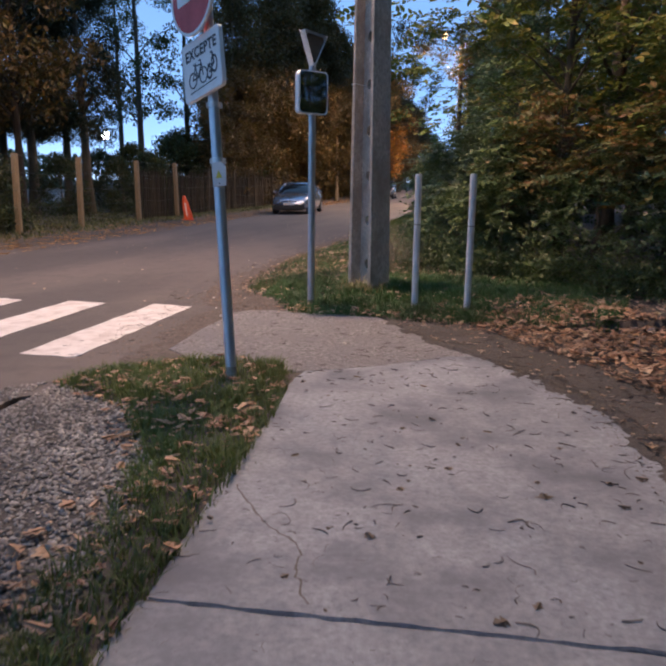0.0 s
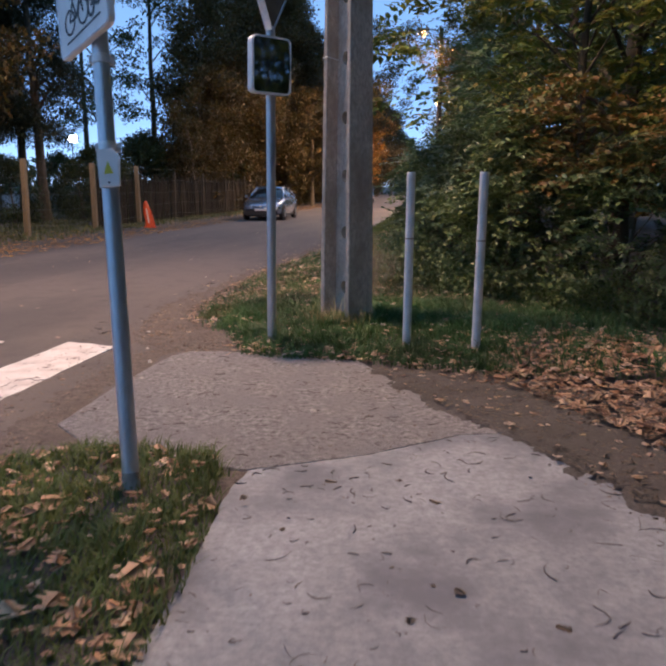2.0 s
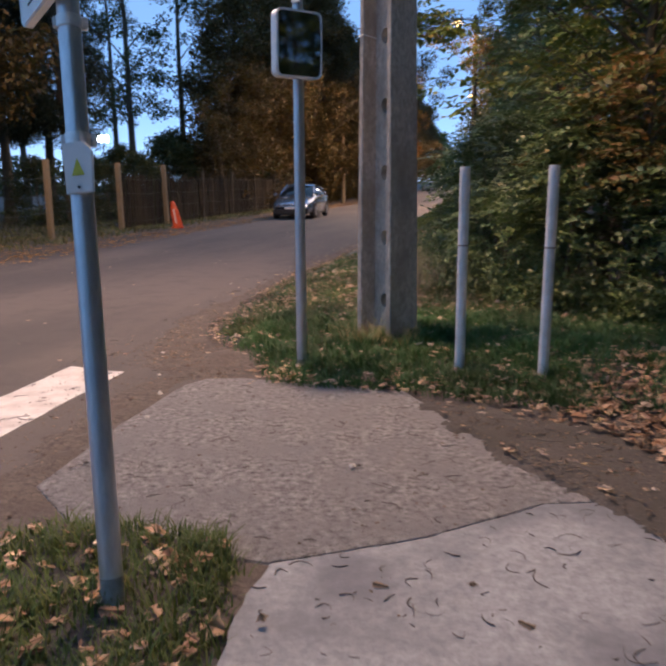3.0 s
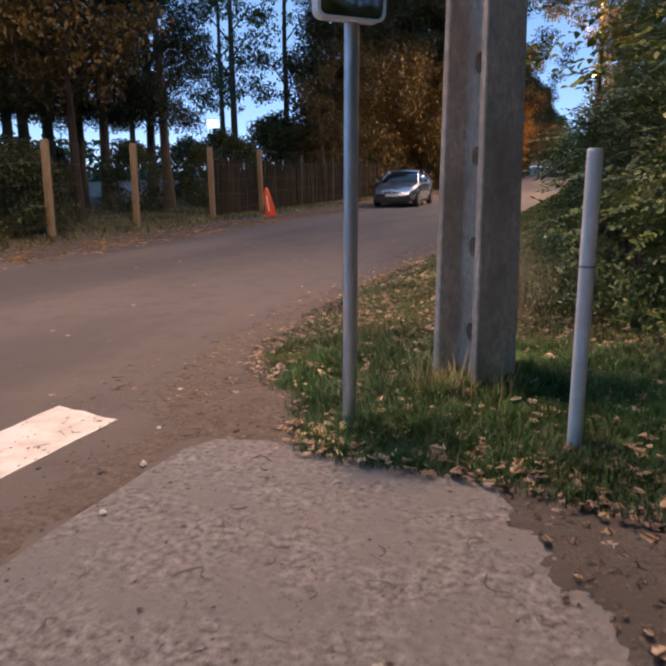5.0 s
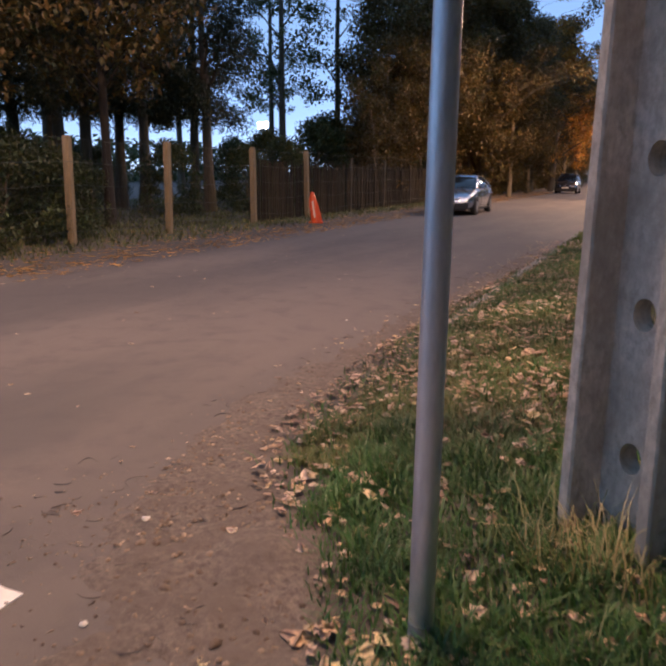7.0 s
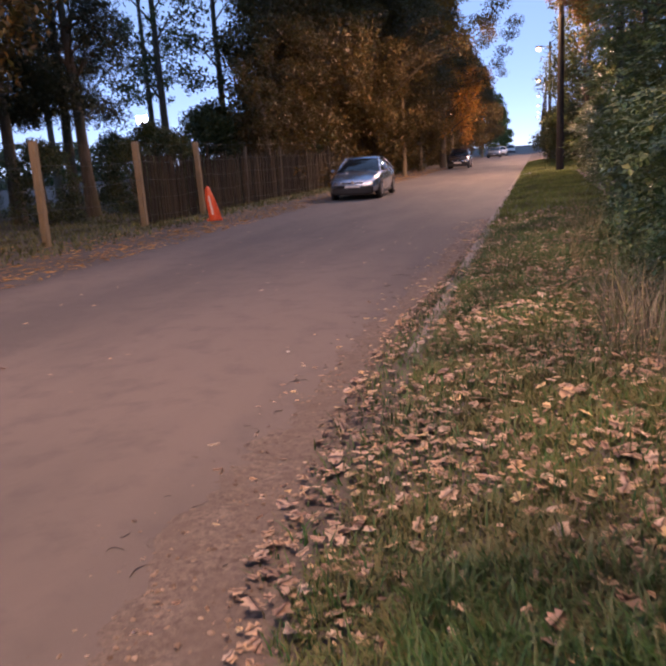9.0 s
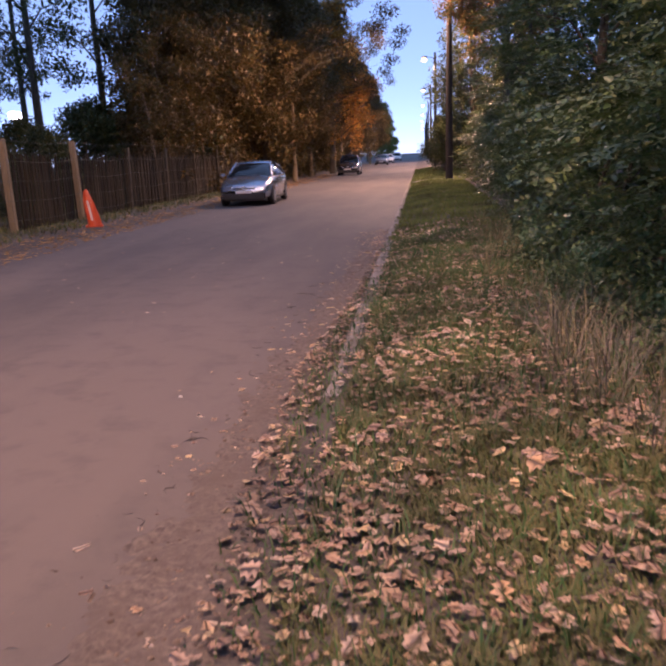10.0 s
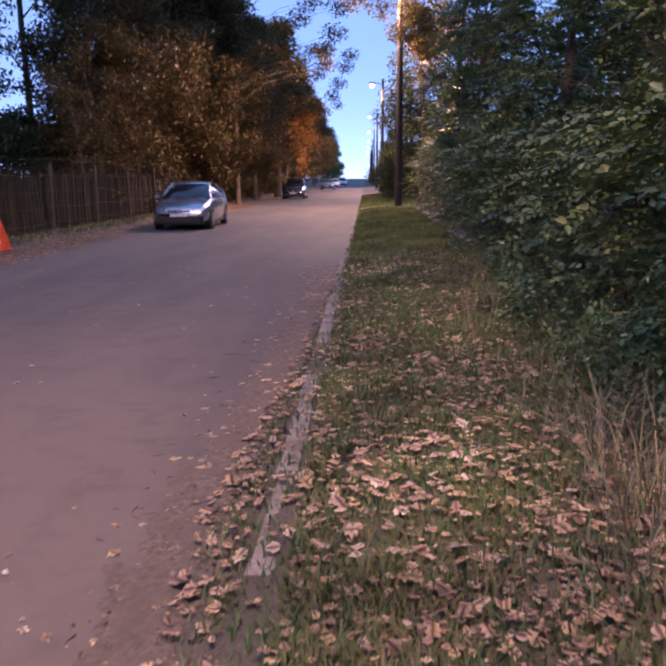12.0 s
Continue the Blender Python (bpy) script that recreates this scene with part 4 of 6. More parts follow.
# the no-entry disc above it
disc = tagged(new("no_entry_sign"), "round red no-entry sign with white bar and rim", "sign")
md = pose(-2.185, 5.606, 2.885, -3, -11.0, -39.0)
part("disc", upright(rod(0.312, 0.312, 0.022, (0, 0, -0.011), sides=56, bevel=0.003)), M_SIGN_RED, disc, m=md)
part("rim", upright(ring(0.314, 0.022, 0, 0, -0.02, 0.004, 56)), M_SIGN_WHITE, disc, "white rim", m=md)
part("bar", upright(outline_prism(rounded(0.44, 0.10, 0.012), 0.0, 0.003)), M_SIGN_WHITE, disc, "white bar", m=md)

# second pole with a traffic mirror and the back of a give-way sign
mirror_pole = tagged(new("mirror_pole"), "galvanised steel pole standing in the leafy verge", "pole")
mp2 = steel_pole(mirror_pole, (-1.925, 8.56, -0.02), (-1.915, 8.60, 2.80))
clamp(mirror_pole, mp2, 2.74, h=0.03)
mirror = tagged(new("traffic_mirror"), "square traffic mirror with white frame and dark reflection", "mirror")
mt = pose(-1.885, 8.515, 2.485, 0, 1.0, 44)
part("housing", upright(outline_prism(rounded(0.385, 0.475, 0.05), -0.08, -0.008, 0.008)), M_SIGN_WHITE, mirror, m=mt)
part("frame", upright(frame_ring(0.387, 0.477, 0.05, 0.016, -0.01, 0.006)), M_SIGN_WHITE, mirror, "pale grey rim", m=mt)
face = bmesh.new()
n0 = 14
gridv = [[face.verts.new(((i / n0 - 0.5) * 0.355, (j / n0 - 0.5) * 0.445, 0.022 - 0.35 * (((i / n0 - 0.5) * 0.355) ** 2 + ((j / n0 - 0.5) * 0.445) ** 2))) for j in range(n0 + 1)] for i in range(n0 + 1)]
for i in range(n0):
    for j in range(n0):
        face.faces.new((gridv[i][j], gridv[i + 1][j], gridv[i + 1][j + 1], gridv[i][j + 1]))
part("mirror_face", upright(face), M_MIRROR, mirror, "curved mirror glass", m=mt, smooth=True)
give = tagged(new("give_way_sign"), "back of a triangular give-way sign, brown with folded pale rim", "sign")
mg = pose(-1.885, 8.555, 2.94, 0, 4, 61) @ Matrix.Diagonal((0.9, 1.0, 0.9, 1))
tp = [(-0.2, 0.19), (0.2, 0.19), (0.0, -0.19)]
tq = [(x * 1.12, y * 1.12 + 0.006) for x, y in tp]
part("sheet", upright(outline_prism(tp, -0.004, 0.0)), M_SIGN_BACK, give, m=mg)
rim = bmesh.new()
qr = [[rim.verts.new((x, y, z)) for x, y in q] for q, z in ((tq, -0.06), (tq, 0.02), (tp, 0.02), (tp, -0.06))]
for a, b in ((0, 1), (1, 2), (2, 3), (3, 0)):
    for k0 in range(3):
        rim.faces.new((qr[a][k0], qr[a][(k0 + 1) % 3], qr[b][(k0 + 1) % 3], qr[b][k0]))
bmesh.ops.recalc_face_normals(rim, faces=rim.faces)
bmesh.ops.bevel(rim, geom=[e for e in rim.edges if abs(e.verts[0].co.z - e.verts[1].co.z) > 0.03], offset=0.03, segments=3, affect="EDGES")
part("rim", upright(rim), M_BAND, give, "pale folded rim", m=mg)


# ---- concrete utility pole with holes through its web ----
def concrete_pole(x, y, z, yaw, height, w, d, hole_zs):
    root = tagged(new("utility_pole"), "tapered concrete utility pole with a ladder of holes", "pole")
    root.matrix_basis = pose(x, y, z, 0, 0, yaw)
    flange, web = 0.06, 0.09

    def k(h):
        return 1 - 0.05 * h

    for s in (-1, 1):
        bm = bmesh.new()
        rows = []
        for h in np.linspace(-0.3, height, 12):
            g = k(max(0, h))
            a, b = s * (w / 2) * g, s * (w / 2 - flange) * g
            c = 0.008
            pts = [(a, -d / 2 * g + c), (a - s * c, -d / 2 * g), (b + s * c, -d / 2 * g), (b, -d / 2 * g + c), (b - s * 0.012, d / 2 * g - c), (b, d / 2 * g), (a - s * c, d / 2 * g), (a, d / 2 * g - c)]
            rows.append([bm.verts.new((px, py, h)) for px, py in pts])
        for r1, r2 in zip(rows, rows[1:]):
            for i in range(8):
                bm.faces.new((r1[i], r1[(i + 1) % 8], r2[(i + 1) % 8], r2[i]))
        bm.faces.new(rows[-1])
        bmesh.ops.recalc_face_normals(bm, faces=bm.faces)
        part("flange", bm, M_POST_CONC, root)
    bm = bmesh.new()
    cuts = [-0.3] + [(a + b) / 2 for a, b in zip(hole_zs, hole_zs[1:])] + [height]
    for i0, hz in enumerate(hole_zs):
        lo, hi = cuts[i0], cuts[i0 + 1]
        g = k(hz)
        n1 = 24
        loops = []
        for yy in (-0.01, web - 0.01):
            inner = [bm.verts.new((-0.022 + 0.052 * math.cos(t), yy, hz + 0.062 * math.sin(t))) for t in np.linspace(0, 2 * math.pi, n1, endpoint=False)]
            outer = []
            for t in np.linspace(0, 2 * math.pi, n1, endpoint=False):
                c, s0 = math.cos(t), math.sin(t)
                big = max(abs(c), abs(s0))
                h = hz + ((hi - hz) if s0 > 0 else (hz - lo)) * s0 / big
                outer.append(bm.verts.new(((w / 2 - flange + 0.004) * k(max(0, h)) * c / big, yy, h)))
            loops.append((inner, outer))
        for inner, outer in loops:
            for i in range(n1):
                bm.faces.new((inner[i], inner[(i + 1) % n1], outer[(i + 1) % n1], outer[i]))
        a, b = loops[0][0], loops[1][0]
        for i in range(n1):
            bm.faces.new((a[i], b[i], b[(i + 1) % n1], a[(i + 1) % n1]))
    bmesh.ops.remove_doubles(bm, verts=bm.verts, dist=0.0005)
    bmesh.ops.recalc_face_normals(bm, faces=bm.faces)
    part("web", bm, M_POST_CONC, root)
    return root


hole_heights = [0.46 - 0.15 + 0.552 * i for i in range(18)]
upole = concrete_pole(-1.335, 9.335, 0.15, -41.0, 10.1, 0.45, 0.33, hole_heights)
band = tagged(new("wire_tie"), "thin steel wire tied round the pole", "wire")
g = 1 - 0.05 * 2.52
tie = [(-0.23 * g, -0.17 * g), (-0.158 * g, -0.17 * g), (-0.155 * g, -0.012), (-0.23 * g, 0.17 * g), (-0.23 * g, -0.17 * g)]
wv, wf = tube_arrays([(px, py, 2.52 + 0.01 * math.sin(i * 2.0)) for i, (px, py) in enumerate(tie)], [0.004] * 5, 6)
part_mesh("loop", mesh_arrays("loop", wv, wf, M_BAND), band, pose(-1.335, 9.335, 0.15, 0, 0, -41.0))


# ---- street lamps along the road ----
def lamp_head(root, x, y, z, lit):
    arm_v, arm_f = tube_arrays([(0.75, 0, -0.35), (0.55, 0, -0.02), (0.2, 0, 0.06), (0, 0, 0.05)], [0.03, 0.03, 0.028, 0.028], 8)
    part_mesh("arm", mesh_arrays("arm", arm_v, arm_f, M_DARK_METAL, True), root, pose(x, y, z))
    part("head", box(0.62, 0.26, 0.13, (-0.2, 0, 0.06), 0.04, 3), M_DARK_METAL, root, m=pose(x, y, z))
    # Lens larger than a lamp's glass; the extra size paints its bloom.
    part("lens", box(0.6, 0.46, 0.36, (-0.25, 0, -0.15), 0.17, 5), M_SODIUM, root, "glowing warm lens, enlarged to include its bloom", m=pose(x, y, z))
    if lit:
        street_light(lit, x - 0.26, y, z - 0.56)


def slim_pole(x, y, h, r=0.185):
    root = tagged(new("street_lamp_pole"), "dark slim street lamp pole on the verge", "lamp pole", "street lamps")
    z = float(ground_height(x, y))
    part("pole", rod(r, r * 0.6, h + 0.3, (0, 0, h / 2 - 0.15), sides=14), M_DARK_WOOD, root, m=pose(x, y, z), smooth=True)
    return root


def aim_head(root, m):
    lamp_head(root, 0, 0, 0, 0)
    for ch in root.children:
        if ch.name.split(".")[0] in ("arm", "head", "lens"):
            ch.matrix_basis = m


def street_light(watts, x, y, z):
    data = bpy.data.lights.new("street_light", "SPOT")
    data.energy, data.color, data.shadow_soft_size, data.spot_size, data.spot_blend = watts, LAMP_COLOUR, 0.5, radians(168), 0.2
    new("street_light", data).matrix_basis = pose(x, y, z)


aim_head(upole, pose(-0.95, -0.65, 10.0, 0, 0, 34))
bv, bf = tube_arrays([(-0.08, -0.06, 9.2), (-0.2, -0.14, 9.5), (-0.33, -0.23, 9.66)], [0.03, 0.03, 0.03], 8)
part_mesh("bracket", mesh_arrays("bracket", bv, bf, M_DARK_METAL, True), upole)
street_light(FIRST_WATTS, -2.9, 9.6, 9.5)
far_side = slim_pole(-10.5, 14.0, 9.0, 0.12)
aim_head(far_side, pose(-9.75, 14.0, 9.1, 0, 0, 180))
street_light(FAR_SIDE_WATTS, -9.45, 14.0, 8.55)
for i, y in enumerate((46.0, 82.0, 118.0, 153.0, 188.0, 224.0, 260.0, 296.0)):
    lp = slim_pole(-1.28, y, 10.0 + (0.3 if i else 0))
    lamp_head(lp, -2.05, y, 10.05, LAMP_WATTS if i < 3 else 0)

# floodlight far behind the fence
flood = tagged(new("floodlight"), "bright white floodlight on a thin mast behind trees", "lamp")
part("mast", rod(0.06, 0.05, 6.2, (0, 0, 3.0), sides=10), M_DARK_METAL, flood, m=pose(-39, 74, 0))
part("head", box(1.0, 0.25, 0.7, (0, 0.15, 6.1), 0.05), M_DARK_METAL, flood, m=pose(-39, 74, 0, 0, 0, 28))
# Oversized glowing sheet covers the glare round the lamp, not only its glass.
part("lens", box(0.95, 0.06, 0.62, (0, 0.0, 6.1), 0.02), M_FLOOD, flood, "white lens enlarged to include its glare", m=pose(-39, 74, 0, 0, 0, 28))

# ---- two short stub posts ----
for x, y, z, top, lean in ((-0.665, 8.50, 0.14, 1.43, 0.2), (-0.06, 8.36, 0.12, 1.45, 0.5)):
    st = tagged(new("stub_post"), "short grey-white steel post in the grass", "post", "stub posts")
    st.matrix_basis = pose(x, y, z, 0, lean, 0)
    part("tube", rod(0.038, 0.038, top + 0.2, (0, 0, top / 2 - 0.1), sides=24, bevel=0.004), M_STUB, st, smooth=True)
    part("cap", rod(0.0395, 0.036, 0.02, (0, 0, top + 0.008), sides=24, bevel=0.004), M_STUB, st)
    part("collar", rod(0.0393, 0.0393, 0.012, (0, 0, top - 0.55), sides=24), M_FOOT, st, "weathered ring")

# ---- the fence on the far side ----
post_bm = box(0.15, 0.14, 2.25, (0, 0, 1.0), 0.02)
post_mesh = bpy.data.meshes.new("fence_post")
post_bm.to_mesh(post_mesh)
post_bm.free()
post_mesh.materials.append(M_WOOD)
fence = tagged(new("fence"), "wire fence on weathered square wooden posts", "fence")
frng = random.Random(5)
posts_y = [10.5, 14.2, 17.8, 21.0, 25.02, 28.52, 32.2, 35.8, 39.4, 43.0, 46.6]
slim_bm = rod(0.05, 0.045, 2.05, (0, 0, 0.95), sides=10)
slim_mesh = bpy.data.meshes.new("fence_post")
slim_bm.to_mesh(slim_mesh)
slim_bm.free()
slim_mesh.materials.append(M_BARK)
for y in posts_y:
    part_mesh("post", post_mesh if y < 29 else slim_mesh, fence, pose(-12.0, y, 0.05, frng.uniform(-1.2, 1.2), frng.uniform(-1.2, 1.2), frng.uniform(-6, 6)))
for h in (0.25, 0.7, 1.15, 1.6, 2.05):
    wv, wf = tube_arrays([(-11.93, y, h + 0.05 - 0.03 * math.sin(y * 1.7)) for y in np.arange(10.5, 46.7, 0.6)], [0.004] * 61, 4)
    part_mesh("wire", mesh_arrays("wire", wv, wf, M_WIRE), fence)
# knotted mesh in each bay, and a brushwood screen along the later bays
screen = tagged(new("brushwood_screen"), "brown brushwood screen of upright sticks behind the fence", "screen")
for y1, y2 in zip(posts_y, posts_y[1:]):
    pieces = [tube_arrays([(-11.935, y, 0.1), (-11.935, y + 0.02, 1.1), (-11.935, y, 2.05)], [0.0025] * 3, 3) for y in np.arange(y1 + 0.1, y2, 0.16)]
    wv, wf = joined(pieces)
    tagged(part_mesh("mesh_panel", mesh_arrays("mesh_panel", wv, wf, M_WIRE), fence), kind="stuff")
    if y1 < 25:
        continue
    pieces = []
    for y in np.arange(y1 + 0.02, y2, 0.05):
        h = 1.75 + frng.uniform(-0.16, 0.12)
        xx = -12.12 + frng.uniform(-0.03, 0.03)
        pieces.append(tube_arrays([(xx, y, 0.0), (xx + frng.uniform(-0.02, 0.02), y + frng.uniform(-0.03, 0.03), h)], [0.024, 0.016], 4))
    wv, wf = joined(pieces)
    tagged(part_mesh("stick_panel", mesh_arrays("stick_panel", wv, wf, M_SLAT), screen), kind="stuff")

# orange marker propped by the road
cone = tagged(new("road_marker"), "orange plastic marker with pale bands, propped by the fence", "marker")
bm = bmesh.new()
rows = []
for i, (h, rx, ry) in enumerate(((0, 0.17, 0.13), (0.12, 0.155, 0.12), (0.3, 0.14, 0.10), (0.5, 0.125, 0.09), (0.7, 0.10, 0.07), (0.86, 0.06, 0.05), (0.92, 0.02, 0.02))):
    rows.append([bm.verts.new((rx * math.cos(a) * (1 + 0.18 * math.sin(3 * a + i)), ry * math.sin(a) * (1 + 0.18 * math.cos(4 * a - i)), h)) for a in np.linspace(0, 2 * math.pi, 16, endpoint=False)])
for r1, r2 in zip(rows, rows[1:]):
    for i in range(16):
        bm.faces.new((r1[i], r1[(i + 1) % 16], r2[(i + 1) % 16], r2[i]))
bm.faces.new(rows[-1])
part("body", bm, M_ORANGE, cone, m=pose(-10.7, 26.45, 0.03, 0, -8, 20), smooth=True)
part("base", box(0.42, 0.3, 0.05, (0, 0, 0.02), 0.02), M_ORANGE, cone, m=pose(-10.7, 26.45, 0.03, 0, 0, 20))
part("band", box(0.05, 0.02, 0.5, (-0.01, -0.115, 0.42), 0.008), M_WHITE_BAND, cone, "pale reflective strip", m=pose(-10.7, 26.45, 0.03, 4, -8, 20))


# ---- parked cars ----
def loft(sections):
    """Skin a list of equal point rings."""
    bm = bmesh.new()
    rings = [[bm.verts.new(p) for p in s] for s in sections]
    n1 = len(rings[0])
    for a, b in zip(rings, rings[1:]):
        for i in range(n1):
            bm.faces.new((a[i], a[(i + 1) % n1], b[(i + 1) % n1], b[i]))
    bm.faces.new(rings[0])
    bm.faces.new(rings[-1])
    bmesh.ops.recalc_face_normals(bm, faces=bm.faces)
    return bm


def wheel_part(root, x, y, r):
    t = part("wheel", rod(r, r, 0.2, (0, 0, 0), "x", 28, 0.03), M_RUBBER, root, "black tyre", m=pose(x, y, r), smooth=True)
    s = 1 if x > 0 else -1
    rim0 = [rod(r * 0.62, r * 0.62, 0.01, (s * 0.1, 0, 0), "x", 24)]
    for a in range(5):
        b = box(0.012, r * 1.12, 0.05, (s * 0.108, 0, 0))
        bmesh.ops.rotate(b, matrix=Matrix.Rotation(a * math.pi / 5, 3, "X"), verts=b.verts)
        rim0.append(b)
    part("rim", merge(*rim0), M_RIM, t, "silver alloy rim")


def car(label, x, y, yaw, paint, length=4.35, width=1.76, height=1.44, belt=0.93, hood=1.15, tall=False):
    """A parked car, nose towards -y: lofted body, glasshouse, roof, lamps, wheels."""
    root = tagged(new("parked_car"), label, "car", "parked cars")
    root.matrix_basis = pose(x, y, 0.0, 0, 0, yaw)
    L, w = length, width / 2
    prof = [(0.0, 0.72, 0.30, 0.52), (0.06, 0.84, 0.24, 0.66), (0.25, 0.93, 0.22, 0.74), (0.6, 0.985, 0.2, 0.82), (hood, 1.0, 0.2, belt), (1.9, 1.0, 0.19, belt + 0.02), (2.8, 1.0, 0.19, belt + 0.03), (L - 0.75, 1.0, 0.2, belt + 0.06), (L - 0.3, 0.95, 0.24, belt + 0.05), (L - 0.06, 0.86, 0.3, belt - 0.02), (L, 0.78, 0.4, belt - 0.2)]
    secs = []
    for s, f, zb, zt in prof:
        a = w * f
        half = [(0, zb), (a * 0.82, zb), (a * 0.96, zb + 0.07), (a, zb + 0.2), (a, zt - 0.22 if zt - zb > 0.5 else (zb + zt) / 2), (a * 0.965, zt - 0.07), (a * 0.86, zt - 0.005), (a * 0.45, zt + 0.035), (0, zt + 0.045)]
        secs.append([(px, s, pz) for px, pz in half] + [(-px, s, pz) for px, pz in half[-2:0:-1]])
    part("body", loft(secs), paint, root, smooth=True)
    rear = L - 0.35 if not tall else L - 0.2
    top_f, top_r = hood + 0.85, (L - 1.35 if not tall else L - 0.5)
    zt, wb, wt = height - 0.05, w * 0.9, w * 0.68
    lo = [(-wb, hood, belt - 0.02), (wb, hood, belt - 0.02), (wb * 1.01, rear, belt + 0.03), (-wb * 1.01, rear, belt + 0.03)]
    hi = [(-wt, top_f, zt), (wt, top_f, zt), (wt, top_r, zt - 0.02), (-wt, top_r, zt - 0.02)]
    gsecs = []
    for s0 in np.linspace(0, 1, 15):
        yy = hood - 0.04 + (rear - hood + 0.08) * s0
        up = np.interp(yy, [hood - 0.04, hood + 0.35, top_f, (top_f + top_r) / 2, top_r, (top_r + rear) / 2, rear + 0.04], [0.02, 0.24, 0.44, 0.475, 0.43, 0.27, 0.03]) * (height - belt) / 0.5
        zb = belt - 0.03
        a0, a1 = wb * (1 - 0.10 * (2 * s0 - 1) ** 4), wt + (wb - wt) * max(0.0, 1 - up / (0.42 * (height - belt) / 0.5))
        half = [(0, zb), (a0, zb), (a0 * 0.985, zb + up * 0.35 + 0.02), (0.35 * a0 + 0.65 * a1, zb + up * 0.75 + 0.02), (a1 * 0.93, zb + up * 0.95 + 0.02), (a1 * 0.6, zb + up + 0.02), (0, zb + up + 0.03)]
        gsecs.append([(px, yy, pz) for px, pz in half] + [(-px, yy, pz) for px, pz in half[-2:0:-1]])
    part("glasshouse", loft(gsecs), M_CAR_GLASS, root, "dark tinted windows", smooth=True)
    rsecs = []
    for s in np.linspace(-0.04, 1.04, 9):
        yy = top_f + (top_r - top_f) * s
        zz = zt + 0.05 - 0.10 * (2 * s - 1) ** 4 - 0.02 * s
        a = (wt + 0.03) * (1 - 0.06 * (2 * s - 1) ** 4)
        half = [(0, zz - 0.07), (a, zz - 0.07), (a * 1.0, zz - 0.035), (a * 0.8, zz), (0, zz + 0.02)]
        rsecs.append([(px, yy, pz) for px, pz in half] + [(-px, yy, pz) for px, pz in half[-2:0:-1]])
    part("roof", loft(rsecs), paint, root, smooth=True)
    for s in (-1, 1):
        for (a, b) in ((lo[1], hi[1]), (lo[2], hi[2])):
            tv, tf = tube_arrays([(s * (a[0] - 0.03), a[1] + 0.06, a[2]), (s * (0.5 * (a[0] + b[0]) - 0.005), 0.5 * (a[1] + b[1]), 0.5 * (a[2] + b[2]) + 0.02), (s * (b[0] - 0.01), b[1], b[2])], [0.04, 0.035, 0.035], 8)
            part_mesh("pillar", mesh_arrays("pillar", tv, tf, paint, True), root)
        ym = (hood + rear) / 2 + 0.1
        tv, tf = tube_arrays([(s * (wb + 0.012), ym, belt), (s * (wt + 0.02), ym - 0.05, zt)], [0.035, 0.03], 6)
        part_mesh("pillar", mesh_arrays("pillar", tv, tf, M_TRIM, True), root)
        part("side_mirror", box(0.17, 0.1, 0.12, (s * (w + 0.08), hood + 0.22, belt + 0.06), 0.035, 3), paint, root, smooth=True)
        hl = outline_prism([(-0.02, -0.05), (0.30, -0.02), (0.36, 0.07), (0.22, 0.085), (0.04, 0.05)], -0.03, 0.03, 0.008)
        bmesh.ops.transform(hl, matrix=pose(s * 0.33, 0.06, 0.615, 56, 0, s * 36) @ Matrix.Diagonal((s * 1.4, 1.5, 1.8, 1)), verts=hl.verts)
        bmesh.ops.recalc_face_normals(hl, faces=hl.faces)
        part("headlight", hl, M_HEADLIGHT, root, "clear glass headlight")
        part("door_seam", box(0.012, 0.012, 0.55, (s * (w - 0.002), hood + 0.55, 0.62)), M_TRIM, root)
        part("door_handle", box(0.03, 0.18, 0.035, (s * (w + 0.0), hood + 1.35, 0.8), 0.01), paint, root)
        part("sill", box(0.05, L - 2.2, 0.09, (s * (w - 0.03), L / 2, 0.22), 0.02), M_TRIM, root)
        for yy in (0.82, L - 0.82):
            arch = rod(0.36, 0.36, 0.05, (s * (w - 0.022), yy, 0.33), "x", 28)
            part("wheel_arch", arch, M_TRIM, root)
            wheel_part(root, s * (w - 0.085), yy, 0.315)
    part("grille", box(0.78, 0.07, 0.11, (0, 0.035, 0.57), 0.03), M_TRIM, root, "dark grille")
    # Intake enlarged in black: stands in for shade and reflection low on the bumper.
    part("air_intake", box(1.42, 0.12, 0.30, (0, 0.02, 0.33), 0.06), M_TRIM, root, "dark lower intake, enlarged as shade on the bumper")
    part("fog_light", rod(0.05, 0.05, 0.03, (0.52, 0.0, 0.36), "y", 14), M_HEADLIGHT, root)
    part("fog_light", rod(0.05, 0.05, 0.03, (-0.52, 0.0, 0.36), "y", 14), M_HEADLIGHT, root)
    part("badge", rod(0.045, 0.045, 0.02, (0, 0.0, 0.61), "y", 16), M_RIM, root)
    np0 = part("number_plate", box(0.52, 0.02, 0.115, (0, -0.012, 0.44), 0.006), M_PLATE, root, "white number plate")
    chars = [bar(-0.2 + 0.06 * i, -0.028, -0.2 + 0.06 * i, 0.028, 0.013, 0, 0.002) for i in range(7)]
    for c in chars:
        upright(c)
        bmesh.ops.translate(c, vec=(0, -0.0235, 0.44), verts=c.verts)
        part("plate_mark", c, M_PLATE_RED, np0)
    for s in (-1, 1):
        part("tail_light", box(0.25, 0.05, 0.14, (s * 0.6, L - 0.02, belt - 0.12), 0.02), M_PLATE_RED, root, "red tail light")
        v1, f1 = tube_arrays([(s * 0.05, hood - 0.02, belt + 0.05), (s * 0.55, hood + 0.12, belt + 0.1)], [0.008, 0.006], 5)
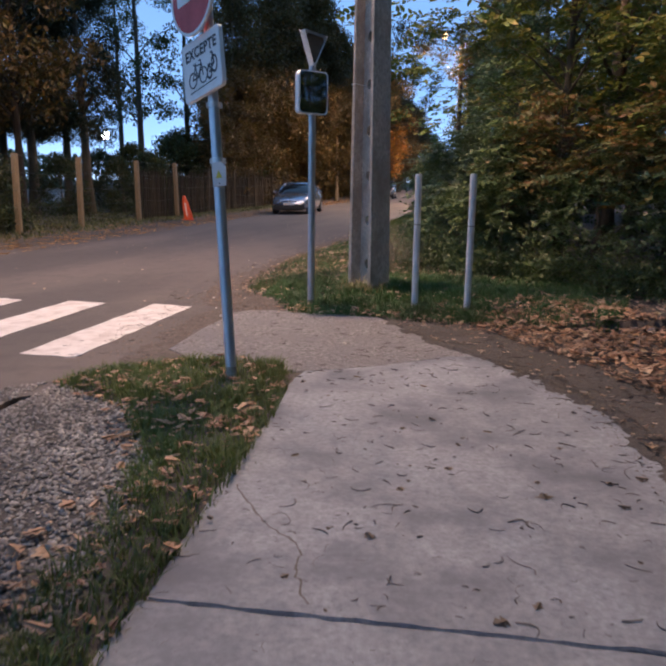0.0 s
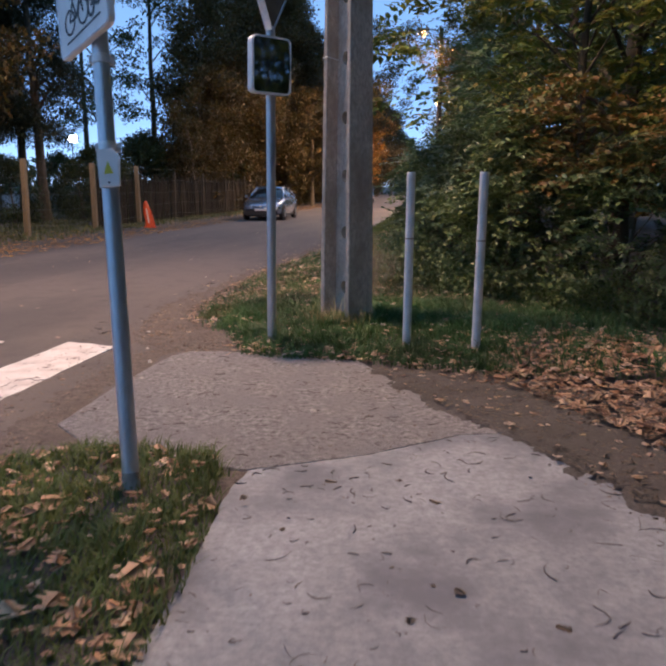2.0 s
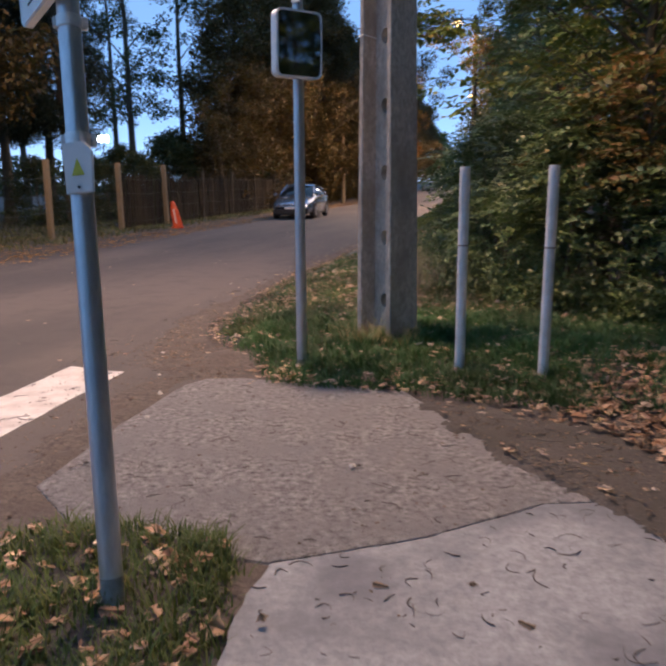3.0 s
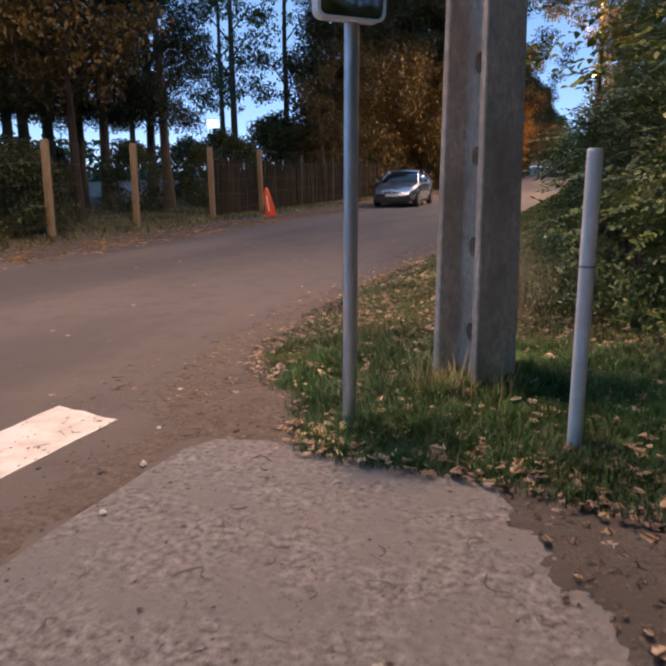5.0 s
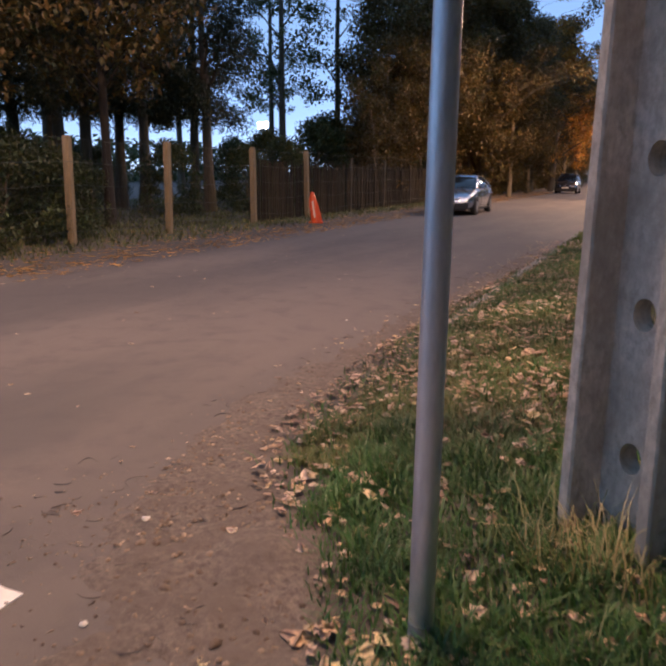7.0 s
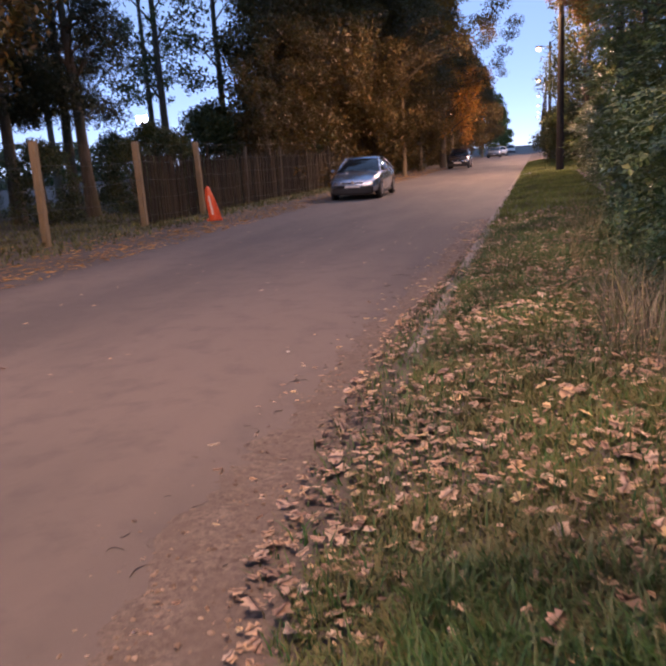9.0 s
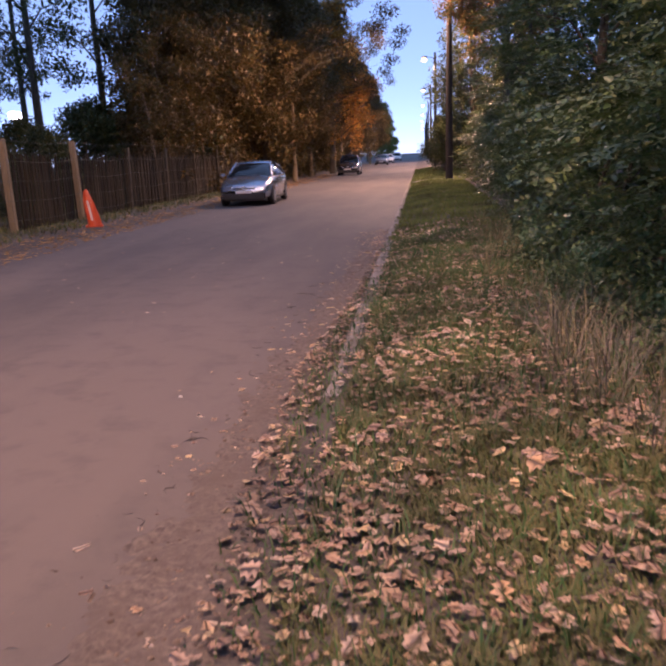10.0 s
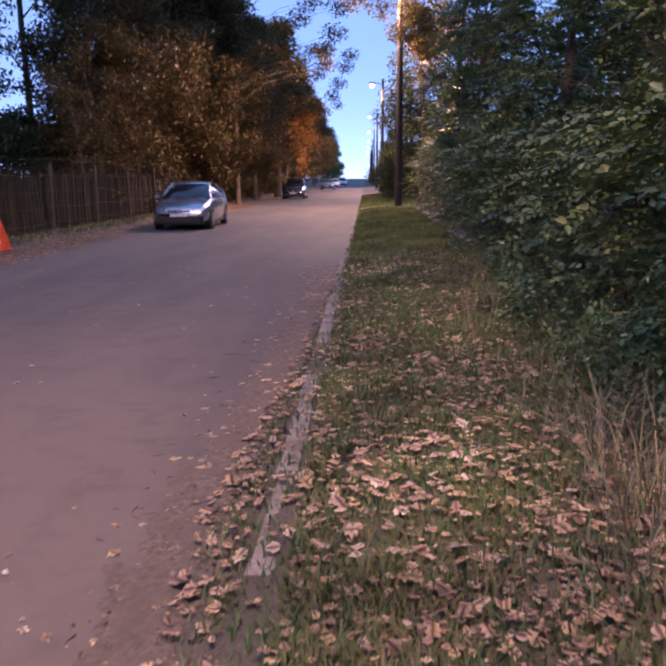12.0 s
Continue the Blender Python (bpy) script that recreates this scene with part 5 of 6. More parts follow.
        part_mesh("wiper", mesh_arrays("wiper", v1, f1, M_TRIM), root)
    return root


car("silver-blue hatchback parked at the far roadside", -8.42, 32.85, 2.0, M_CAR_SILVER)
car("small dark car parked at the far roadside", -8.2, 65.8, 0.0, M_CAR_DARK, length=3.75, width=1.66, height=1.55, belt=0.96, tall=True)
car("dark grey car parked far down the road", -8.1, 112.0, 0.0, M_CAR_GREY, tall=True)
car("white car parked far down the road", -7.9, 128.0, 0.0, M_CAR_WHITE)
car("white van-like car parked far down the road", -7.6, 160.0, 0.0, M_CAR_WHITE, height=1.7, tall=True)


# ---- kerb stones along the verge ----
kerb = tagged(new("kerb"), "low worn concrete kerb stones half buried in leaves", "kerb", kind="structure")
kb = box(0.13, 0.985, 0.2, (0, 0, -0.1), 0.015)
kerb_mesh = bpy.data.meshes.new("kerb_stone")
kb.to_mesh(kerb_mesh)
kb.free()
kerb_mesh.materials.append(M_KERB)
krng = random.Random(9)
for i in range(60):
    y = 13.85 + i
    part_mesh("kerb_stone", kerb_mesh, kerb, pose(-3.2 + krng.uniform(-0.012, 0.012), y, 0.022 + krng.uniform(-0.012, 0.012) + 0.035 * min(1, i / 14) - (0.035 if i in (3, 7, 8) else 0), krng.uniform(-0.4, 0.4), krng.uniform(-2, 2), krng.uniform(-0.6, 0.6)))


# ---- litter, grass, gravel ----
def scatter(poly, density, seed, keep=None):
    """Points spread over a plan outline at a density per square metre."""
    rng = np.random.default_rng(seed)
    px, py = np.array(poly).T
    n1 = int((px.max() - px.min()) * (py.max() - py.min()) * density)
    x, y = rng.uniform(px.min(), px.max(), n1), rng.uniform(py.min(), py.max(), n1)
    ok = signed(x, y, poly) > 0
    if keep is not None:
        ok &= keep(x, y, rng)
    return x[ok], y[ok], rng


def litter_mesh(name, x, y, rng, size, lift=0.003, material=None):
    """Fallen leaves: lobed, folded along the rib and curled, lying at all angles."""
    n1 = len(x)
    hard = (signed(x, y, VERGE) < 0) & ((x > -1.05) | (y > 5.75) | (x < -3.3))
    z = ground_top(x, y) + lift + np.where(hard, 0.0, rng.uniform(0.012, 0.034, n1))
    s = rng.uniform(size[0], size[1], n1) * rng.choice([0.55, 0.8, 1.0, 1.35], n1)
    w = s * rng.uniform(0.36, 0.62, n1)
    curl = rng.uniform(-0.28, 0.06, n1)
    arch = s * np.where(hard, rng.uniform(0, 0.1, n1), rng.uniform(-0.08, 0.16, n1))
    along = np.array([0, 0.14, 0.32, 0.5, 0.68, 0.86, 1.0])
    lobe = np.array([0, 0.8, 0.5, 1.0, 0.55, 0.62, 0])
    lobes = lobe[None] * rng.uniform(0.5, 1.4, (n1, 7))
    mid = np.stack([(along - 0.5)[None] * s[:, None], 0 * lobes, arch[:, None] * (along[None] - 0.4) ** 2 * 2], -1)
    out = w[:, None] * lobes
    le = mid + np.stack([0 * out, out, out * curl[:, None]], -1)
    ri = mid + np.stack([0 * out, -out, out * curl[:, None] * 0.7], -1)
    loc = np.concatenate([mid, le[:, 1:6], ri[:, 1:6]], 1)
    a = rng.uniform(0, 2 * np.pi, n1)
    tilt = rng.normal(0, 0.2, (n1, 2)) * np.where(hard, 0.2, 1.0)[:, None]
    ca, sa = np.cos(a)[:, None], np.sin(a)[:, None]
    X = loc[..., 0] * ca - loc[..., 1] * sa
    Y = loc[..., 0] * sa + loc[..., 1] * ca
    Z = loc[..., 2] + X * tilt[:, :1] + Y * tilt[:, 1:]
    Z = Z - Z.min(1, keepdims=True) * np.where(hard, 1.0, 0.9)[:, None]
    v = np.stack([X + x[:, None], Y + y[:, None], Z + z[:, None]], -1).reshape(-1, 3)
    tri = []
    for base in (7, 12):
        tri += [(0, base, 1), (5, base + 4, 6)]
        for i in range(1, 5):
            tri += [(i, base + i - 1, base + i), (i, base + i, i + 1)]
    f = (np.arange(n1)[:, None, None] * 17 + np.array(tri)[None]).reshape(-1, 3)
    return mesh_arrays(name, v, f, material or M_FALLEN)


def ground_top(x, y):
    """Height of what lies uppermost: soil, asphalt or concrete."""
    z = ground_height(x, y)
    z = np.where((x > -10.2) & (x < -3.1), np.maximum(z, 0.0), z)
    z = np.where((signed(x, y, APRON) > 0) | (signed(x, y, SLAB) > 0), np.maximum(z, 0.012), z)
    z = np.where((x > -1.1) & (x < 1.45) & (y < 2.3), np.maximum(z, 0.003), z)
    return np.where((x < -1.75) & (y > 4.9) & (x > -3.2), np.maximum(z, 0.0), z)


STRIP = [(-4.0, 8.3), (-4.1, 12), (-3.9, 24), (-0.8, 24), (-1.0, 13), (-0.4, 11.2), (1.0, 10.0), (2.5, 9.0), (2.2, 6.4), (1.2, 6.2), (0.3, 7.2), (-0.9, 7.95), (-2.4, 8.05)]


def strip_keep(x, y, rng):
    v = signed(x, y, VERGE)
    patch = 0.5 + 0.5 * ripple(x, y, 2.3)
    p = np.where(v > 0, 0.20 + 0.62 * np.clip(patch * 1.5 - 0.2, 0, 1.2), 0.35 * np.exp(v / 0.16))
    near_pole = (y < 9.9) & (x > -2.6)
    p = np.where(near_pole, p * np.where(y < 8.5, 1.1, 0.5), p)
    p = np.where((y > 10.2) & (y < 19), p * 1.15, p)
    p = np.where((x < -3.25) & (y > 12.5), np.maximum(p, 0.85 * np.exp(-np.abs(x + 3.42) / 0.16)), p)
    p = np.where(y > 19, p * 0.85, p)
    p = np.where((x > -1.5) & (y > 12), p * 0.45, p)
    p = np.where((np.abs(x + 3.2) < 0.075) & (y > 12.6), p * 0.4, p)
    return rng.uniform(0, 1, len(x)) < p


x, y, r = scatter(STRIP, 500, 51, strip_keep)
litter = new("leaf_litter", litter_mesh("leaf_litter", x, y, r, (0.028, 0.060)))
tagged(litter, "tan and brown fallen leaves strewn over the grass verge", "leaves", kind="stuff")
BELT = [(-0.15, 7.5), (0.2, 7.1), (0.75, 6.5), (1.15, 5.6), (1.35, 4.9), (1.55, 3.8), (1.7, 2.0), (1.8, -4), (3.0, -4), (3.0, 4.0), (2.4, 6.5), (1.6, 8.3), (0.7, 9.0), (0.1, 8.3)]
x, y, r = scatter(BELT, 700, 52, lambda a, b, g: g.uniform(0, 1, len(a)) < 0.35 + 0.65 * np.clip(signed(a, b, BELT) / 0.3, 0, 1) * (0.55 + 0.45 * ripple(a, b, 1.7)))
belt = new("leaf_drift", litter_mesh("leaf_drift", x, y, r, (0.035, 0.08), material=M_DRIFT))
tagged(belt, "thick drift of russet fallen leaves along the path", "leaves", kind="stuff")
x, y, r = scatter([(-3.2, 4.4), (-1.1, 0.0), (-1.05, -2), (-1.7, -2), (-1.8, 3.3), (-2.4, 4.3), (-3.1, 4.8), (-2.6, 5.6), (-1.45, 5.7), (-1.25, 4.4), (-1.12, 2.0), (-1.1, 0.2)], 140, 53)
wedge_leaves = new("wedge_leaves", litter_mesh("wedge_leaves", x, y, r, (0.035, 0.075), material=M_DRIFT))
tagged(wedge_leaves, "fallen leaves scattered in the grass beside gravel", "leaves", kind="stuff")
x, y, r = scatter([(-13, 9), (-9.3, 9), (-9.2, 70), (-13, 70)], 85, 54, lambda a, b, g: g.uniform(0, 1, len(a)) < np.exp(-np.abs(a + 10.0) / 1.1))
far_leaves = new("roadside_leaves", litter_mesh("roadside_leaves", x, y, r, (0.05, 0.11), material=M_FALLEN_LAMPLIT))
tagged(far_leaves, "orange-brown leaves along the far road edge, tinted as if lamplit", "leaves", kind="stuff")
x, y, r = scatter([(-9.5, 2), (-3.0, 2), (-3.0, 30), (-9.5, 30)], 1.1, 55)
road_leaves = new("road_leaves", litter_mesh("road_leaves", x, y, r, (0.03, 0.06)))
tagged(road_leaves, "a few small leaves blown onto the asphalt", "leaves", kind="stuff")


def blades(name, x, y, rng, height, material, width=0.006, tuft=1.0):
    """Grass blades of two joints that bend over."""
    n1 = len(x)
    z = ground_top(x, y) - 0.01
    h = rng.uniform(height[0], height[1], n1) * (0.55 + 0.9 * np.clip(0.5 + 0.5 * ripple(x, y, 0.7), 0, 1))
    a = rng.uniform(0, 2 * np.pi, n1)
    lean0 = h * rng.uniform(0.1, 0.7, n1) * tuft
    dx, dy = np.cos(a), np.sin(a)
    wx, wy = -dy * width * rng.uniform(0.6, 1.4, n1), dx * width * rng.uniform(0.6, 1.4, n1)
    p0, p1 = np.stack([x - wx, y - wy, z], -1), np.stack([x + wx, y + wy, z], -1)
    m0 = np.stack([x + dx * lean0 * 0.35 - wx * 0.7, y + dy * lean0 * 0.35 - wy * 0.7, z + h * 0.62], -1)
    m1 = np.stack([x + dx * lean0 * 0.35 + wx * 0.7, y + dy * lean0 * 0.35 + wy * 0.7, z + h * 0.62], -1)
    t = np.stack([x + dx * lean0, y + dy * lean0, z + h * 0.95], -1)
    v = np.stack([p0, p1, m0, m1, t], 1).reshape(-1, 3)
    b = np.arange(n1)[:, None] * 5
    f = np.concatenate([b + np.array([[0, 1, 3]]), b + np.array([[0, 3, 2]]), b + np.array([[2, 3, 4]])], 1).reshape(-1, 3)
    return mesh_arrays(name, v, f, material)


def grass_keep(x, y, rng):
    v = signed(x, y, VERGE)
    p = np.clip(v / 0.35, 0, 1) * (0.25 + 0.75 * np.clip(0.55 + 0.7 * ripple(x, y, 1.3), 0, 1))
    p = np.where((y < 10.3) & (x > -2.7), p * 1.8, p * 0.16)
    p = np.where((x > 0.2) & (y < 9), p * 0.25, p)
    return rng.uniform(0, 1, len(x)) < p


x, y, r = scatter([(-3.4, 8.1), (-3.6, 12), (-3.4, 22), (-0.7, 22), (-0.9, 13), (-0.2, 11.2), (1.2, 10.0), (1.9, 9.2), (1.4, 7.4), (-0.9, 7.95), (-2.4, 8.1)], 8000, 61, grass_keep)
grass = new("verge_grass", blades("verge_grass", x, y, r, (0.03, 0.115), M_GRASS, 0.0042, 1.9))
tagged(grass, "short green grass with dry blades on the verge", "grass", kind="stuff")
x, y, r = scatter([(-3.45, 10.0), (-3.6, 14), (-3.3, 22), (-0.8, 22), (-1.0, 13), (-0.4, 11.4), (0.4, 10.4), (-2.8, 9.6)], 8500, 67, lambda a, b, g: g.uniform(0, 1, len(a)) < np.clip(signed(a, b, VERGE) / 0.25, 0, 1) * (0.18 + 0.82 * np.clip(0.6 - 0.9 * ripple(a, b, 2.3), 0, 1)) * np.where(a < -3.1, np.where(np.abs(a + 3.2) < 0.09, 0.05, 0.3), 1))
olive = new("olive_grass", blades("olive_grass", x, y, r, (0.02, 0.07), M_VERGE, 0.004, 2.2))
tagged(olive, "short olive-brown autumn grass under the leaves", "grass", kind="stuff")
x, y, r = scatter(WEDGE, 7500, 62, lambda a, b, g: g.uniform(0, 1, len(a)) < np.clip((signed(a, b, WEDGE) + 0.03) / 0.1, 0, 1) * np.where(b > 4.3, 0.95, 0.9) * np.clip(0.6 + 0.8 * ripple(a, b, 0.9), 0.35, 1))
wedge_grass = new("wedge_grass", blades("wedge_grass", x, y, r, (0.03, 0.10), M_MOWN, 0.004, 1.9))
tagged(wedge_grass, "rough grass round the sign pole's foot", "grass", kind="stuff")
x, y, r = scatter([(-3.2, 22), (-0.8, 22), (-0.6, 46), (2.0, 54), (2, 75), (-3.2, 75)], 330, 63)
far_grass = new("far_verge_grass", blades("far_verge_grass", x, y, r, (0.04, 0.10), M_MOWN, 0.014))
tagged(far_grass, "mown green grass on the verge further on", "grass", kind="stuff")
x, y, r = scatter([(-26, 9), (-10.6, 9), (-10.6, 46), (-26, 46)], 110, 64, lambda a, b, g: g.uniform(0, 1, len(a)) < np.clip((-10.7 - a) / 0.6, 0.04, 1) * np.where(a < -15, 0.5, 1.0))
left_grass = new("fence_grass", blades("fence_grass", x, y, r, (0.05, 0.15), M_VERGE, 0.013, 1.6))
tagged(left_grass, "rough grass under the fence", "grass", kind="stuff")
x, y, r = scatter([(-1.6, 11.9), (-2.0, 17), (-1.7, 24), (-0.9, 24), (-1.0, 14), (-0.3, 11.6)], 300, 65, lambda a, b, g: ripple(a, b, 1.4) > 0.15)
dry = new("tall_dry_grass", blades("tall_dry_grass", x, y, r, (0.10, 0.5), M_DRY, 0.003, 2.0))
tagged(dry, "tall pale dry grass at the hedge's foot", "grass", kind="stuff")

x, y, r = scatter([(-1.25, 11.2), (-1.85, 12.4), (-1.9, 14.6), (-1.2, 14.6), (-0.8, 12.6)], 520, 70, lambda a, b, g: ripple(a, b, 1.1) > -0.3)
dead = new("dead_weeds", blades("dead_weeds", x, y, r, (0.12, 0.44), M_DEAD, 0.0025, 2.4))
tagged(dead, "tangled grey-brown dead weeds beside the hedge", "weeds", kind="stuff")
x, y, r = scatter([(-1.75, 9.05), (-1.5, 8.9), (-1.2, 8.85), (-1.0, 9.0), (-1.3, 9.12), (-1.6, 9.3)], 1500, 68)
tuft = new("weed_tuft", blades("weed_tuft", x, y, r, (0.07, 0.30), M_DRY, 0.003, 2.4))
tagged(tuft, "tall dry weeds at the concrete pole's foot", "weeds", kind="stuff")

# weeds and low leaves at the hedge's foot
wr = np.random.default_rng(66)
lx, ly = [], []
for (x1, y1), (x2, y2), n1 in (((3.6, 7.2), (1.3, 9.6), 5000), ((1.3, 9.6), (-0.9, 11.6), 5500), ((-0.9, 11.6), (-1.45, 16), 6500), ((-1.45, 16), (-1.1, 25), 3000), ((2.6, 2.0), (3.4, 7.0), 2200)):
    t = wr.uniform(0, 1, n1)
    lx.append(x1 + (x2 - x1) * t + wr.normal(0.25, 0.22, n1))
    ly.append(y1 + (y2 - y1) * t + wr.normal(0, 0.22, n1))
lx, ly = np.concatenate(lx), np.concatenate(ly)
lz = ground_height(lx, ly) + np.abs(wr.normal(0.0, 0.22, len(lx))) + 0.03
weeds = new("hedge_weeds", leaves("hedge_weeds", np.stack([lx, ly, lz], -1), (0.03, 0.07), M_HEDGE, wr, 0.5))
tagged(weeds, "low nettles and weeds at the hedge's foot", "weeds", kind="stuff")


# nettles along the hedge's foot: upright stems with paired leaves
nr = np.random.default_rng(69)
nt = nr.uniform(0, 1, 900)
nx = np.interp(nt, [0, 0.35, 0.7, 1], [0.1, -0.85, -1.15, -1.05]) + np.abs(nr.normal(0, 0.35, 900)) - 0.12
ny = np.interp(nt, [0, 0.35, 0.7, 1], [10.9, 12.6, 16.0, 22.0]) + nr.normal(0, 0.2, 900)
nz = ground_height(nx, ny)
nh = nr.uniform(0.15, 0.6, 900) * np.clip(0.75 + 0.5 * ripple(nx, ny, 1.1), 0.3, 1.2)
stems = [tube_arrays([(nx[i], ny[i], nz[i] - 0.02), (nx[i] + nr.normal(0, 0.02), ny[i] + nr.normal(0, 0.02), nz[i] + nh[i])], [0.003, 0.0015], 3) for i in range(900)]
sv, sf = joined(stems)
tagged(new("nettle_stems", mesh_arrays("nettle_stems", sv, sf, M_NETTLE)), "thin green nettle stems at the hedge's foot", "weeds", kind="stuff")
nu = nr.uniform(0.15, 1.0, (900, 10))
nc = np.stack([nx[:, None] + nr.normal(0, 0.03, nu.shape), ny[:, None] + nr.normal(0, 0.03, nu.shape), nz[:, None] + nh[:, None] * nu], -1).reshape(-1, 3)
tagged(new("nettle_leaves", leaves("nettle_leaves", nc, (0.045, 0.095), M_NETTLE, nr, 0.55, 0.75)), "bluish green nettle leaves at the hedge's foot", "weeds", kind="stuff")


# gravel beside the path
def stones(name, x, y, rng, size, material, sink=0.3):
    base = np.array([(1, 0, 0), (-1, 0, 0), (0, 1, 0), (0, -1, 0), (0, 0, 1), (0.6, 0.6, 0.5), (-0.6, 0.5, 0.55), (0.5, -0.6, 0.55), (-0.55, -0.55, 0.5)])
    tri = np.array([(0, 5, 4), (0, 4, 7), (5, 2, 4), (2, 6, 4), (6, 1, 4), (1, 8, 4), (8, 3, 4), (3, 7, 4), (0, 2, 5), (2, 1, 6), (1, 3, 8), (3, 0, 7)])
    n1 = len(x)
    s = rng.uniform(size[0], size[1], n1)
    v = base[None] * s[:, None, None] * rng.uniform(0.6, 1.25, (n1, len(base), 3)) * np.array([1, 1, 0.75])
    a = rng.uniform(0, 6.28, n1)
    ca, sa = np.cos(a)[:, None], np.sin(a)[:, None]
    X, Y = v[..., 0] * ca - v[..., 1] * sa, v[..., 0] * sa + v[..., 1] * ca
    z = ground_top(x, y) + s * (0.6 - sink)
    vv = np.stack([X + x[:, None], Y + y[:, None], v[..., 2] + z[:, None]], -1).reshape(-1, 3)
    f = (np.arange(n1)[:, None, None] * len(base) + tri[None]).reshape(-1, 3)
    return mesh_arrays(name, vv, f, material)


x, y, r = scatter([(-3.3, 0.0), (-1.3, 0.0), (-1.35, 2.4), (-1.6, 3.4), (-2.2, 4.35), (-3.1, 4.85), (-3.35, 4.6)], 3200, 71, lambda a, b, g: g.uniform(0, 1, len(a)) < 0.75 + 0.25 * ripple(a, b, 0.8))
gravel = new("gravel", stones("gravel", x, y, r, (0.005, 0.018), M_STONE))
tagged(gravel, "loose grey gravel beside the footpath", "gravel", kind="stuff")
x, y, r = scatter([(-3.3, 5.4), (-1.2, 5.8), (0.8, 6.0), (0.2, 7.6), (-2.2, 8.3), (-3.3, 9.6), (-3.9, 9.2), (-3.5, 6.5)], 130, 72, lambda a, b, g: (signed(a, b, SLAB) < 0) & ((signed(a, b, APRON) < 0) | (g.uniform(0, 1, len(a)) < 0.03)))
grit = new("loose_grit", stones("loose_grit", x, y, r, (0.004, 0.011), M_DIRT))
tagged(grit, "loose grit on apron and road edge", "gravel", kind="stuff")
for px, py, s in ((-3.29, 8.91, 0.028), (-2.76, 7.69, 0.03), (-4.216, 13.385, 0.022), (-2.6, 7.15, 0.02), (-3.0, 8.2, 0.018), (-1.155, 6.55, 0.025)):
    pr = np.random.default_rng(int(abs(px) * 100))
    pb = new("pebble", stones("pebble", np.array([px]), np.array([py]), pr, (s, s * 1.01), M_PEBBLE))
    tagged(pb, "small pale pebble lying on the ground", "stone", "pebbles")


# twigs and needles on the path and the road's edge
def twigs(name, x, y, rng, size, lift=0.005):
    n1, pieces = len(x), []
    z = ground_top(x, y)
    for i in range(n1):
        ln, a, c = rng.uniform(*size) * rng.choice([0.5, 1.0, 1.0, 1.5]), rng.uniform(0, 6.28), rng.normal(0, 1.3)
        s = np.linspace(-0.5, 0.5, 5)
        ux, uy = math.cos(a), math.sin(a)
        off = c * (0.25 - s ** 2) * ln
        pts = np.column_stack([x[i] + ux * s * ln - uy * off, y[i] + uy * s * ln + ux * off, np.full(5, z[i] + lift)])
        w = rng.uniform(0.0006, 0.0032)
        pieces.append(tube_arrays(pts, [w, w * 1.2, w, w * 0.8, w * 0.4], 4))
    v, f = joined(pieces)
    return mesh_arrays(name, v, f, M_TWIG)


x, y, r = scatter([(-1.05, 0.5), (1.35, 0.5), (1.3, 3.6), (0.9, 5.2), (0.1, 6.35), (-1.3, 5.5)], 46, 73)
tw = new("path_twigs", twigs("path_twigs", x, y, r, (0.015, 0.085)))
tagged(tw, "dark twigs and leaf stalks littering the path", "twigs", kind="stuff")
x, y, r = scatter([(-3.9, 5.6), (-1.3, 5.7), (0.7, 6.0), (0.1, 7.5), (-2.3, 8.2), (-3.1, 9.4), (-3.6, 12), (-3.5, 18), (-4.0, 18), (-4.0, 9)], 22, 74)
tw2 = new("apron_twigs", twigs("apron_twigs", x, y, r, (0.03, 0.11)))
tagged(tw2, "dark twigs scattered on apron and road edge", "twigs", kind="stuff")
x, y, r = scatter([(0.5, 6.1), (1.2, 4.4), (1.45, 2.5), (1.0, 2.5), (0.8, 4.5), (0.2, 6.3)], 70, 75)
tw3 = new("drift_twigs", twigs("drift_twigs", x, y, r, (0.04, 0.18)))
tagged(tw3, "dark twigs and debris at the drift's edge", "twigs", kind="stuff")

# crumbs of dead leaf and bark over the bare dirt and the concrete's edges
x, y, r = scatter([(-1.2, 8.1), (-0.5, 6.7), (0.3, 6.2), (0.9, 5.0), (1.2, 3.0), (1.3, 0.5), (2.2, 0.5), (2.1, 4.0), (1.3, 6.4), (0.2, 7.7)], 800, 76, lambda a, b, g: ((signed(a, b, APRON) < 0) & (signed(a, b, SLAB) < 0)) | (g.uniform(0, 1, len(a)) < 0.12))
crumbs = new("leaf_crumbs", litter_mesh("leaf_crumbs", x, y, r, (0.012, 0.035), material=M_CRUMB))
tagged(crumbs, "dark leaf crumbs and bark on bare dirt", "debris", kind="stuff")
x, y, r = scatter([(-2.7, 6.0), (-1.3, 5.6), (0.2, 6.4), (-0.7, 7.6), (-1.1, 8.1), (-2.6, 8.2), (-3.4, 9.4), (-3.9, 11), (-3.8, 18), (-3.3, 18), (-3.3, 10), (-2.9, 9.2)], 40, 77, lambda a, b, g: (signed(a, b, APRON) < 0) & (g.uniform(0, 1, len(a)) < 0.6))
crumbs2 = new("leaf_crumbs", litter_mesh("leaf_crumbs", x, y, r, (0.010, 0.030), material=M_CRUMB))
tagged(crumbs2, "dark leaf crumbs along the road edge", "debris", kind="stuff")

